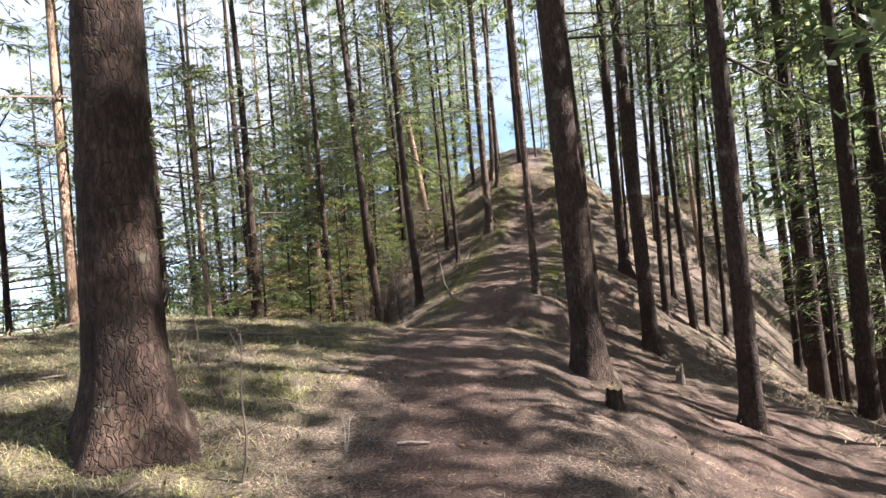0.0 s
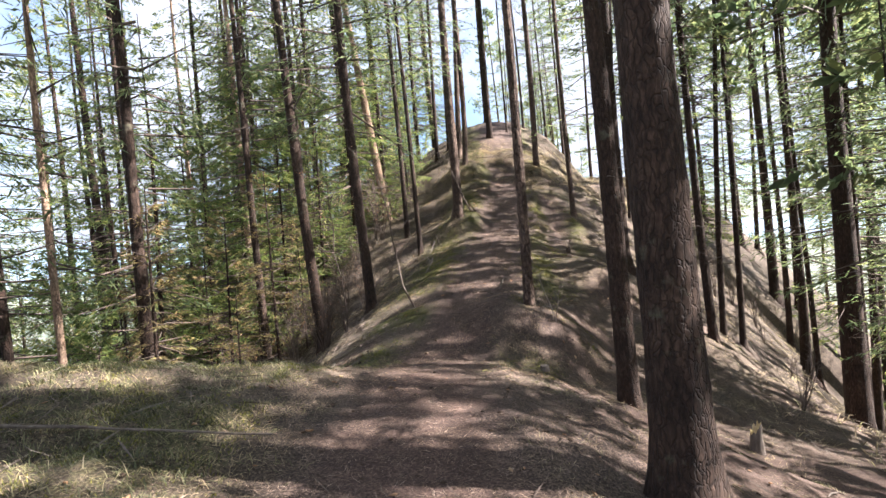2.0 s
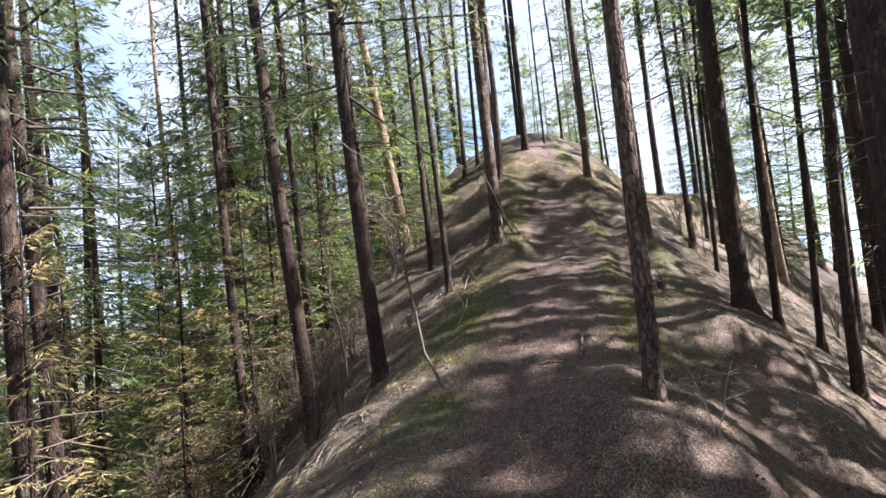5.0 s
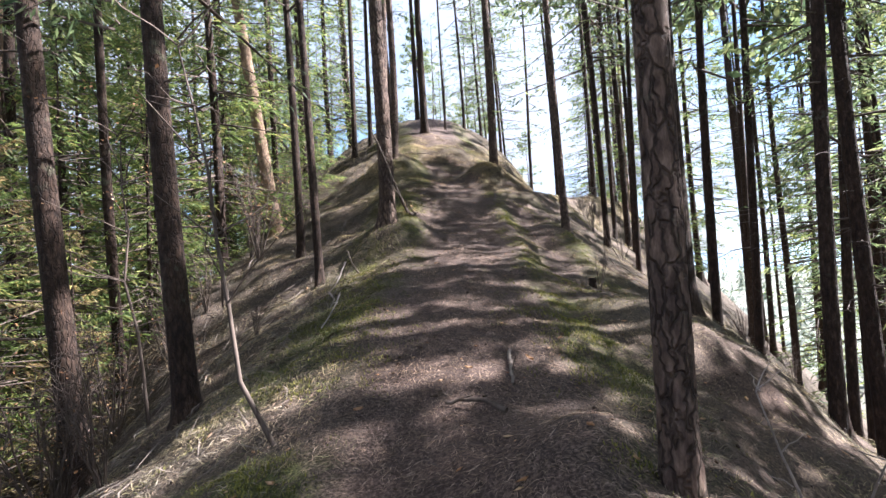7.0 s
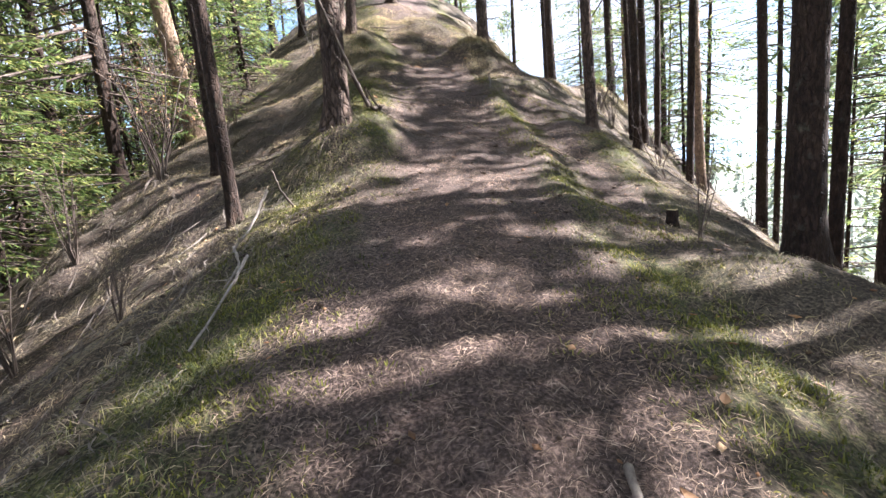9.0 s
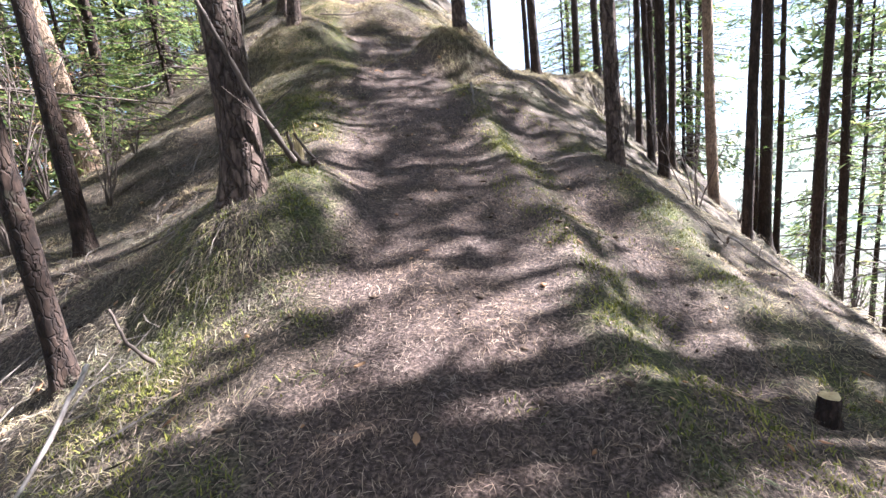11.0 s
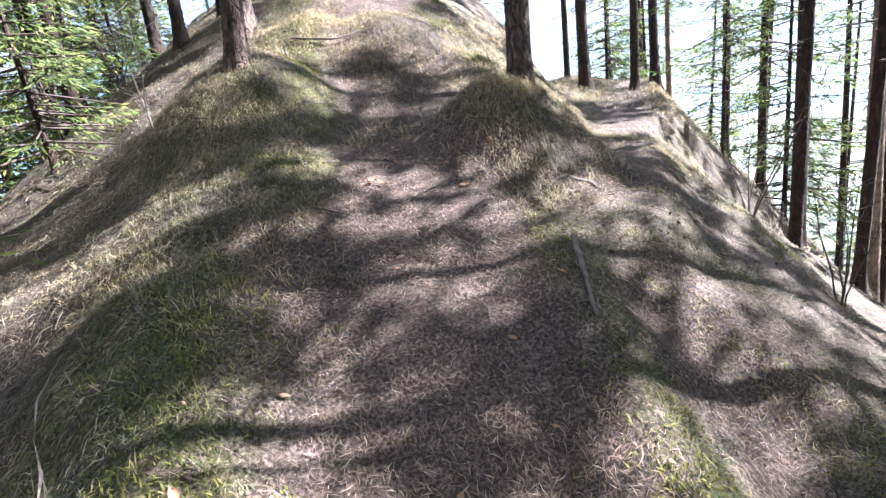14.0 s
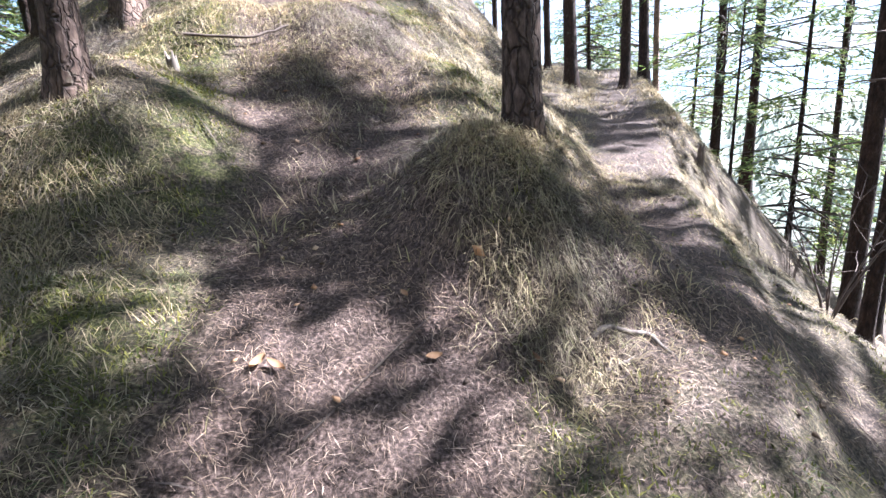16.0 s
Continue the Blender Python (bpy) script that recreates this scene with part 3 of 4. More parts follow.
tree("spruce_tree", "slim spruce with dead twigs on the slope", 6.9, 14.0, 0.13, 15, (0.025, -0.025), "sparse0", 34, 1.0, crown_size=0.45, seed=28, **MID)
tree("spruce_tree", "slim bare-stemmed spruce at the slope's edge", 6.05, 13.0, 0.17, 15, (-0.03, 0.01), "sparse1", 34, 1.0, crown_size=0.6, seed=29, **MID)
tree("spruce_tree", "slim bare-stemmed spruce at the slope's edge", 7.5, 14.25, 0.13, 15, (0.0, 0.0), "sparse2", 34, 1.0, crown_size=0.45, seed=30, **MID)
tree("pine_tree", "dark pine beside the upper path with exposed roots", 4.9, 17.6, 0.14, 16, (-0.012, 0.008), "pine2", 8, 0.4, mat=BARK_PINE, crown_size=1.1, seed=31, flare=0.55, limb_lo=2.6, **NEAR)
tree("spruce_tree", "slender spruce below the upper path", 6.3, 18.5, 0.12, 15, (-0.02, 0.015), "sparse0", 34, 1.0, crown_size=0.95, seed=32, **MID)
tree("spruce_tree", "thin leafless stem below the upper path", 6.75, 19.25, 0.085, 12, (-0.03, 0.02), "sparse1", 18, 0.5, crown_size=0.45, seed=33, **MID)
tree("spruce_tree", "thin dark spruce below the upper path", 6.05, 17.1, 0.095, 14, (0.02, -0.02), "sparse2", 34, 1.0, crown_size=0.95, seed=34, **MID)
tree("pine_tree", "pale reddish pine lower on the valley side", 10.9, 22.1, 0.24, 19, (-0.03, 0.03), "pine0", 18, 0.9, mat=BARK_PALE_LIT, crown_size=0.55, seed=35, **MID)
tree("spruce_tree", "dark spruce on the valley side", 8.2, 21.3, 0.12, 16, (0.01, 0.0), "sparse0", 26, 1.1, crown_size=0.55, seed=36, **MID)
tree("pine_tree", "dark pine on the valley side with sparse boughs", 8.4, 20.7, 0.12, 17, (0.0, 0.0), "sparse1", 30, 1.4, crown_size=0.55, seed=37, **MID)
tree("pine_tree", "tall pine on the valley side with sparse boughs", 9.0, 21.9, 0.18, 18, (0.0, 0.02), "sparse2", 30, 1.4, crown_size=0.6, seed=38, **MID)
tree("pine_tree", "plated dark pine on a grassy hummock beside the hollow", 4.95, 21.45, 0.215, 18, (0.0, 0.0), "pine1", 6, 0.3, mat=BARK_PINE, crown_size=0.55, seed=39, flare=0.3, limb_lo=3.0, **NEAR)
tree("pine_tree", "old pine with deeply cracked bark beside the knoll", 2.5, 22.5, 0.2, 17, (-0.01, 0.0), "pine2", 10, 0.5, mat=BARK_PINE, bend=0.15, seed=40, flare=0.5, **NEAR)
tree("pine_tree", "old pine behind the knoll's shoulder", 2.6, 24.95, 0.24, 17, (0.05, 0.0), "pine0", 10, 0.5, mat=BARK_PINE, seed=41, **MID)
tree("pine_tree", "pine trunk on the crest of the knoll", 4.2, 26.2, 0.26, 16, (0.0, 0.0), "pine1", 10, 0.6, seed=42, **MID)
tree("pine_tree", "dark pine on the far shoulder of the ridge", 12.5, 29.7, 0.24, 17, (0.0, 0.0), "pine2", 14, 0.8, seed=43)
tree("pine_tree", "slender orange-barked pine on the far shoulder", 16.3, 32.7, 0.2, 16, (-0.01, 0.01), "pine0", 14, 1.2, mat=BARK_PALE_LIT, seed=44, limb_lo=2.5)
tree("pine_tree", "dark pine on the shoulder behind the grassy bank", 10.7, 29.3, 0.3, 17, (-0.01, 0.0), "pine1", 12, 0.8, seed=45)
tree("pine_tree", "dark pine on the shoulder behind the grassy bank", 12.4, 33.0, 0.2, 17, (-0.02, 0.0), "pine2", 12, 0.8, seed=46)
for n, (x, y, d) in enumerate(((3.3, 27.6, 0.16), (5.2, 27.2, 0.09), (2.3, 26.3, 0.15), (6.4, 28.8, 0.12), (4.7, 29.8, 0.2), (1.7, 25.6, 0.17))):
    tree("pine_tree", "slender pine on the crest of the knoll", x, y, d, 14 + n % 3, (0.02 * (n % 3 - 1), 0.0), ("sparse0", "pine1", "sparse2")[n % 3], 16, 0.7, seed=50 + n, crown_size=0.6, group="pines on the knoll")
tree("pine_sapling", "thin young pine with sparse whorls on the shoulder", 11.4, 25.5, 0.06, 4.2, (0.01, 0.0), "sapling", 0, seed=47)
tree("pine_sapling", "thin young pine with sparse whorls on the shoulder", 14.6, 28.6, 0.06, 5.2, (0.0, 0.0), "sapling", 0, seed=48)
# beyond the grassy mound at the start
# last value 1: pale bark stands in for sunlight on that trunk
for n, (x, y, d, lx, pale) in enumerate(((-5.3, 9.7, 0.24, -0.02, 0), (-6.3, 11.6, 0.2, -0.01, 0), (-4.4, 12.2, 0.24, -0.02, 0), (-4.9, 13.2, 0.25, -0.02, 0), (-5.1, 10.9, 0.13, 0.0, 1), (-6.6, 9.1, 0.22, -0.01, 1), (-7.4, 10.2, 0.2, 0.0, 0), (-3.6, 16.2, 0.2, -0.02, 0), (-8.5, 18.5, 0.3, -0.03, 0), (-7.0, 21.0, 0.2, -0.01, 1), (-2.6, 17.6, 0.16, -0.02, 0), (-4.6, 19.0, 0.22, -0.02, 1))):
    tree("spruce_tree", ("spruce trunk with sunlight painted into its pale bark" if pale else "brown spruce trunk") + " among the bushes beyond the grassy mound", x, y, d, 16 + n % 3, (lx, 0.0), ("sparse0", "sparse1", "sparse2")[n % 3], 30, 1.0, mat=BARK_PALE_LIT if pale else BARK, crown_size=0.65, seed=70 + n, group="trees on the wooded bank", **MID)

# tall pines added down the valley side so their open tops shade the ridge
for n, (side, y, aim) in enumerate(((6.6, 1.0, 0.0), (7.4, 5.9, 0.0), (10.6, 7.7, 0.0), (8.0, 9.8, 0.0), (10.7, 11.9, 0.0), (7.8, 13.6, 0.0), (8.4, 17.0, 0.0), (10.9, 18.9, 0.0), (8.0, 20.3, 0.0), (10.4, 21.7, 0.0), (10.9, 9.2, 4.0), (12.2, 10.9, 4.0), (7.0, 2.4, -2.6), (8.4, 4.8, -2.6), (7.6, 7.2, -2.6), (8.6, 11.0, 1.4), (9.4, 12.9, 2.0), (9.6, 19.2, 1.2), (8.9, 15.3, -1.5))):
    x, hub = float(np.interp(y, GY, GX)) + side, y + 0.3
    z0 = float(ground_z(float(np.interp(hub, GY, GX)) + aim, hub))
    height = 0.88 * (side - aim) + z0 - float(ground_z(x, y)) + 2.4 + 0.5 * (n % 3)
    tree("pine_tree", "tall pine on the valley side with a high open crown", x, y, 0.2 + 0.02 * (n % 4), height, (0.012 * (n % 3 - 1), 0.0), f"high{n % 3}", 16, 0.9, seed=130 + n, limb_lo=3.0, group="tall pines on the valley side", **MID)

# the wood round about: a few patterns, set out again and again
PATTERNS = []
for k, (kind, dia, h, crown, limbs, nm, lab) in enumerate((
        (0, 0.22, 15, "spruce0", 20, "spruce_tree", "green spruce with drooping boughs in the wood"),
        (0, 0.25, 17, "spruce1", 20, "spruce_tree", "green spruce with drooping boughs in the wood"),
        (0, 0.2, 14, "spruce2", 24, "spruce_tree", "green spruce with drooping boughs in the wood"),
        (1, 0.16, 15, "sparse0", 15, "spruce_tree", "slender dark spruce pole with thin boughs"),
        (1, 0.19, 16, "sparse2", 15, "spruce_tree", "slender dark spruce pole with thin boughs"),
        (2, 0.3, 18, "pine1", 18, "pine_tree", "tall pine with a high open crown"),
        (3, 0.09, 6, "young", 0, "spruce_tree", "young green spruce with boughs to the ground"),
        (4, 0.09, 5.5, "dry", 8, "spruce_tree", "half-dead young spruce with dry yellowish boughs"))):
    PATTERNS.append((kind, nm, lab, dia, h, crown, limbs))
made = {}
spots = [(o.location.x, o.location.y) for o in scene.objects if o.get("category") == "tree"]


def plant(k, x, y, s):
    kind, nm, lab, dia, h, crown, limbs = PATTERNS[k]
    if k not in made:
        made[k] = tree(nm, lab, x, y, dia, h, (0.0, 0.0), crown, limbs, 0.9, seed=100 + k, sides=10, step=0.4, group="trees of the wood")
    else:
        m = pose(x, y, float(ground_z(x, y)), rng.normal(0, 1.2), rng.normal(0, 1.2), rng.uniform(0, 360)) @ Matrix.Scale(s, 4)
        copy_thing(made[k], m)
    spots.append((x, y))


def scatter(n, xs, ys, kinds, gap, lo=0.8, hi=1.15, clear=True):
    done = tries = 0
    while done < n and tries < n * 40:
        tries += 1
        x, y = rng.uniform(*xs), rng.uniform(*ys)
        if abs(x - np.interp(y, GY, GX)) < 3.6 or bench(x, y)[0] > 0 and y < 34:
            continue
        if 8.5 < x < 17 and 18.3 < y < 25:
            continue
        if clear and y > 19 and 0.48 < math.atan2(x - 3.4, y - 18.7) < 1.0:    # wedge from the camera's last place kept free: the open outlook over the valley
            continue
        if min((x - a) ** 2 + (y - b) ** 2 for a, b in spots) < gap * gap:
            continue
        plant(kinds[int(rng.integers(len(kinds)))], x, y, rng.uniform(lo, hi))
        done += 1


for k, x, y, s in ((6, -2.6, 19.6, 1.0), (6, -3.5, 21.0, 1.1), (6, -1.9, 23.2, 0.95), (0, -4.3, 18.4, 0.9), (6, -3.0, 24.6, 1.1), (2, -5.0, 21.6, 1.0), (6, -1.2, 25.4, 1.0), (7, -3.2, 15.6, 0.7), (6, -4.0, 16.9, 0.8),
                   # sun-side trees added to shade the ridge; the last three only fill the bank
                   (3, 9.8, 13.6, 1.0), (5, 7.4, 9.4, 0.95), (3, 9.2, 10.6, 1.1), (5, 5.0, 2.2, 1.05), (5, 5.8, 4.6, 1.0), (1, 11.5, 8.6, 0.85), (4, 8.5, 1.9, 1.0), (4, 13.4, 16.2, 1.15), (3, 15.0, 17.2, 1.2), (3, 11.8, 17.4, 1.0), (4, 9.6, 6.8, 0.8), (3, 12.8, 14.7, 1.05), (3, 10.6, 14.9, 0.95), (4, 8.0, 7.4, 0.9), (3, 9.4, 6.0, 0.95), (5, 10.5, 0.4, 1.0), (4, 7.6, 0.9, 1.0), (4, 10.2, 2.6, 0.9), (4, 14.6, 18.9, 1.1), (3, 9.0, 4.0, 0.9), (4, 12.0, 4.7, 0.9), (3, 10.8, 7.7, 0.85), (3, 9.0, 11.3, 0.66), (4, 8.6, 9.0, 0.62), (3, 7.6, 10.4, 0.55), (4, 11.0, 10.0, 0.8), (7, -4.3, 12.0, 1.1), (7, -5.2, 13.9, 1.3), (7, -4.0, 14.6, 1.0)):
    plant(k, x, y, s)
for k, x, y, s in ((0, -1.6, 20.6, 0.95), (1, -3.1, 22.6, 1.0), (2, -0.6, 23.4, 0.9), (0, -2.2, 26.0, 1.0), (2, 0.2, 25.6, 0.95), (1, -0.9, 28.2, 1.0), (0, 1.0, 28.0, 0.9), (2, -4.4, 25.0, 1.0), (1, -6.0, 23.2, 1.0), (0, -7.2, 17.2, 0.9), (2, -5.8, 15.4, 0.85), (6, -0.6, 22.0, 0.8), (6, 0.3, 23.9, 0.8)):
    plant(k, x, y, s)
for k, x, y, s in ((6, -3.4, 17.6, 1.0), (6, -2.5, 18.7, 0.9), (6, -4.7, 15.4, 0.9), (7, -3.4, 13.3, 0.6), (7, -2.7, 16.4, 0.6), (6, -5.4, 17.6, 1.2), (6, -5.6, 12.6, 0.9), (7, -4.4, 11.2, 0.7), (6, -3.7, 19.2, 1.1), (6, -2.9, 20.5, 1.0), (6, -4.2, 18.2, 1.2), (6, -1.7, 21.8, 0.9), (6, -6.4, 19.0, 1.3), (6, -7.4, 14.6, 1.2), (0, -6.8, 16.0, 0.9), (2, -8.2, 12.0, 0.9)):
    plant(k, x, y, s)
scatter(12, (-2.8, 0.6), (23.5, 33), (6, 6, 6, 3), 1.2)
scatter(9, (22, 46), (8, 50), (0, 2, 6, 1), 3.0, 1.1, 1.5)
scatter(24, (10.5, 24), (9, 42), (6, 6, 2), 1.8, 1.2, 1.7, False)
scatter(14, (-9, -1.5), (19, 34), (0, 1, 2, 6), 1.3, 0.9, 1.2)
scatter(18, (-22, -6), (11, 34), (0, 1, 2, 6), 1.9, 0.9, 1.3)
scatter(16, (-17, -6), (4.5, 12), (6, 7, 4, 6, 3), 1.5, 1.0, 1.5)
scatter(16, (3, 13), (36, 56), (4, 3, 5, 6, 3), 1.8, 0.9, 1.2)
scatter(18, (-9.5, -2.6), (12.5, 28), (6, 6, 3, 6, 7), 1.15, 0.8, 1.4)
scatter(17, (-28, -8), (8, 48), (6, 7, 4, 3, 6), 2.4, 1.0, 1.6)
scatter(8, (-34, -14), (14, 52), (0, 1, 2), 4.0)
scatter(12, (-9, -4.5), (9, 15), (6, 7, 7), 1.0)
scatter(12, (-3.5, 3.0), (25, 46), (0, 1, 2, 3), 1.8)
# this and the next scatter are added on the sun side for shade
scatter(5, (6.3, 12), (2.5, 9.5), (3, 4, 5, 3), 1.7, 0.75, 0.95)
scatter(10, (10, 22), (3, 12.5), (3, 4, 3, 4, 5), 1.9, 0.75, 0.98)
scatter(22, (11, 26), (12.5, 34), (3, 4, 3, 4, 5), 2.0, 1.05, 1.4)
# unseen trees beside and behind the start, added to shade its ground
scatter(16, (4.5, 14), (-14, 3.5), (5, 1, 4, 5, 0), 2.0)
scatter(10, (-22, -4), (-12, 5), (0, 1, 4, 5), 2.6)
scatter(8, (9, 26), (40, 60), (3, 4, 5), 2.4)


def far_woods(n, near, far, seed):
    """Far-off conifers on the valley floor, painted pale for haze, each a ragged spire of drooping boughs."""
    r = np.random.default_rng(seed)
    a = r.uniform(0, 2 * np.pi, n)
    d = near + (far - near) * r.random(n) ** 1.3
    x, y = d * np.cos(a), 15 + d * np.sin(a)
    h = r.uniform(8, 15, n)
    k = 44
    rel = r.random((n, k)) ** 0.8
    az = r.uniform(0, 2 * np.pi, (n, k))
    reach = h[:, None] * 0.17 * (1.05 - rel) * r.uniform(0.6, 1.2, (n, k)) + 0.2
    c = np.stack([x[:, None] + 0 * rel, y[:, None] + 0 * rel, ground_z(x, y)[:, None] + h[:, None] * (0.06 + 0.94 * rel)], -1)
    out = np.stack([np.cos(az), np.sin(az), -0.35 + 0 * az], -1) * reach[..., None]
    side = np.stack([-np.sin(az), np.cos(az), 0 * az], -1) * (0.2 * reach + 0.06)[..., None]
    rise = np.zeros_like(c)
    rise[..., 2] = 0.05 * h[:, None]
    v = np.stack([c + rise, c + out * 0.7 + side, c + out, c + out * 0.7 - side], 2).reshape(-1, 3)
    return tagged(linked("far_trees", v, np.arange(len(v)).reshape(-1, 4), HAZED_NEEDLES), "conifers filling the valley below the ridge, painted pale for haze", "woods", kind="stuff")


# needle colour paled to stand in for the distance haze
HAZED_NEEDLES = islands("hazed_needles", [(0.0, (0.11, 0.14, 0.12)), (0.6, (0.19, 0.22, 0.18)), (1.0, (0.3, 0.31, 0.25))], 0.9, 0.3)
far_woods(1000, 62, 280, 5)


# ---- low growth and litter ----
def slope(x, y):
    k = 0.05
    return (ground_z(x + k, y) - ground_z(x - k, y)) / (2 * k), (ground_z(x, y + k) - ground_z(x, y - k)) / (2 * k)


def sites(n, wide, ys, weight, rnd):
    """Random places beside the crest line, kept in proportion to weight(x, y)."""
    out = np.empty((0, 2))
    while len(out) < n:
        y = rnd.uniform(*ys, 4 * n)
        e = rnd.uniform(-wide, wide, 4 * n)
        x = np.interp(y, GY, GX) + e
        keep = rnd.random(4 * n) < weight(x, y, e)
        out = np.concatenate([out, np.stack([x, y], -1)[keep]])
    return out[:n]


def blades(name, label, mat, where, per, length, width, lie, radius, rnd, upright=0.5, sink=0.01):
    """Tufts of bent blades; each hangs over, mostly downhill."""
    t = np.repeat(where, per, axis=0)
    n = len(t)
    a = rnd.uniform(0, 2 * np.pi, n)
    rr = radius * np.sqrt(rnd.random(n))
    x, y = t[:, 0] + rr * np.cos(a), t[:, 1] + rr * np.sin(a)
    z = ground_z(x, y) - sink
    sx, sy = slope(x, y)
    az = a + rnd.normal(0, 0.8, n)
    dx, dy = np.cos(az) - lie * sx * 2.2, np.sin(az) - lie * sy * 2.2
    m = np.hypot(dx, dy) + 1e-6
    dx, dy = dx / m, dy / m
    big = np.repeat(rnd.uniform(0.6, 1.25, len(where)), per)
    L = length * big * rnd.uniform(0.45, 1.2, n)
    W = width * rnd.uniform(0.6, 1.3, n)
    up = upright * rnd.uniform(0.5, 1.4, n)
    fall = sx * dx + sy * dy
    p0 = np.stack([x, y, z], -1)
    out = np.sqrt(np.clip(1 - np.clip(up, 0, 0.98) ** 2, 0.05, 1))
    p1 = p0 + np.stack([dx * L * 0.45 * out, dy * L * 0.45 * out, L * 0.5 * up + 0.4 * L * fall * out], -1)
    p2 = p0 + np.stack([dx * L * out, dy * L * out, L * up * 0.55 + fall * L * out + 0.008], -1)
    s = np.stack([-dy, dx, rnd.normal(0, 0.3, n)], -1) * W[:, None] * 0.5
    v = np.stack([p0 - s, p0 + s, p1 - s * 0.85, p1 + s * 0.85, p2], 1).reshape(-1, 3)
    k = (np.arange(n) * 5)[:, None]
    f = np.concatenate([k + [[0, 1, 3]], k + [[0, 3, 2]], k + [[2, 3, 4]]])
    return tagged(linked(name, v, f, mat), label, "grass", kind="stuff")


def strewn(name, label, mat, where, length, width, rnd, lift=0.012, category="litter"):
    """Flat slivers lying every way on the ground, a little crossed and raised."""
    n = len(where)
    x, y = where.T
    a = rnd.uniform(0, 2 * np.pi, n)
    L = length * rnd.uniform(0.5, 1.35, n)
    ex, ey = x + np.cos(a) * L, y + np.sin(a) * L
    h0, h1 = rnd.random(n) ** 2 * lift + 0.002, rnd.random(n) ** 2 * lift * 1.6 + 0.002
    p0 = np.stack([x, y, ground_z(x, y) + h0], -1)
    p1 = np.stack([ex, ey, ground_z(ex, ey) + h1], -1)
    bow = rnd.normal(0, 0.1, n) * L
    mid = (p0 + p1) / 2 + np.stack([-np.sin(a) * bow, np.cos(a) * bow, np.full(n, 0.003)], -1)
    s = np.stack([-np.sin(a), np.cos(a), rnd.normal(0, 0.5, n)], -1) * (width * rnd.uniform(0.6, 1.3, n))[:, None] * 0.5
    v = np.stack([p0, mid - s, p1, mid + s], 1).reshape(-1, 3)
    f = np.arange(4 * n).reshape(n, 4)
    return tagged(linked(name, v, f, mat), label, category, kind="stuff")


def w_litter(x, y, e):
    g, m, _, earth_shade = cover(x, y)
    return np.clip(1 - 0.75 * np.abs(g) - 0.6 * m - 0.45 * earth_shade, 0.08, 1) * np.exp(-((np.maximum(np.abs(e) - 1.2, 0) / 1.3) ** 2)) * np.interp(y, [0, 6, 12, 26], [0.45, 0.55, 1, 1])


def w_grass(x, y, e):
    g, m, _, earth_shade = cover(x, y)
    tuft = np.clip(0.25 + 1.2 * lumps(x, y, 0.85, 13.0), 0, 1)
    return np.clip(g * tuft + 0.05, 0, 1) * (1 - bench(x, y)[0]) * smooth(0.5, 1.0, np.abs(e - 0.12 * smooth(9, 11, y)) - 0.2 * smooth(9, 12, y) + 0.2 * lumps(x, y, 1.1, 4.0))


def w_moss(x, y, e):
    return cover(x, y)[1] * np.clip(0.4 + 1.4 * lumps(x, y, 0.6, 17.0), 0, 1)


r3 = np.random.default_rng(31)
strewn("needle_litter", "dense brown pine needles strewn over the trodden path", LITTER, sites(205000, 3.2, (-0.5, 25.5), w_litter, r3), 0.056, 0.0027, r3)
strewn("needle_litter", "loose dry stalks and needles lying over the path", LITTER, sites(5500, 3.5, (-0.5, 25.5), w_litter, r3), 0.085, 0.003, r3, 0.025)
blades("dry_grass", "matted straw-coloured dry grass on the banks", STRAW, sites(7600, 5.2, (0.0, 26.5), w_grass, r3), 20, 0.1, 0.0032, 0.6, 0.1, r3, 0.5)
blades("green_grass", "short green grass between the dry tufts", GREEN, sites(2000, 3.8, (0.0, 26), lambda x, y, e: np.clip(w_moss(x, y, e) * 0.8 + 0.12 * w_grass(x, y, e), 0, 1), r3), 18, 0.1, 0.0038, 0.7, 0.09, r3, 0.55)
blades("moss", "low yellow-green moss cushions along the path", MOSS, sites(7200, 3.6, (0.0, 26), w_moss, r3), 11, 0.034, 0.006, 0.3, 0.07, r3, 0.75, 0.004)
# long tussocks on the hummocks beside the hollow and the bank edges
bank = np.concatenate([np.stack([r3.normal(cx, sx, n), r3.normal(cy, sy, n)], -1) for cx, cy, sx, sy, n in (
    (4.8, 21.2, 0.36, 0.36, 210), (4.55, 20.45, 0.18, 0.2, 60), (2.4, 21.6, 0.35, 0.5, 170), (2.2, 20.4, 0.4, 0.5, 120), (2.0, 22.4, 0.25, 0.4, 90), (6.9, 22.0, 0.3, 0.8, 120), (3.4, 24.3, 1.0, 0.8, 300), (4.3, 23.4, 0.5, 0.5, 140), (5.9, 23.4, 0.25, 0.9, 90))])
blades("dry_grass", "long hanging tussock grass on the hummocks", STRAW, bank, 44, 0.135, 0.0038, 0.3, 0.12, r3, 0.6)
blades("dry_grass", "short matted grass over the ridge's steep shoulder", STRAW, sites(3300, 4.2, (12.5, 30), lambda x, y, e: smooth(0.7, 1.2, -e) * 0.8 + 0.35 * smooth(1.8, 2.4, e) * (1 - bench(x, y)[0]), r3), 16, 0.11, 0.004, 0.6, 0.13, r3, 0.5)
sh_y = r3.uniform(21.3, 34, 1700)
sh_off = np.where(r3.random(1700) < 0.5, r3.uniform(0.62, 1.9, 1700), -r3.uniform(0.62, 3.0, 1700))
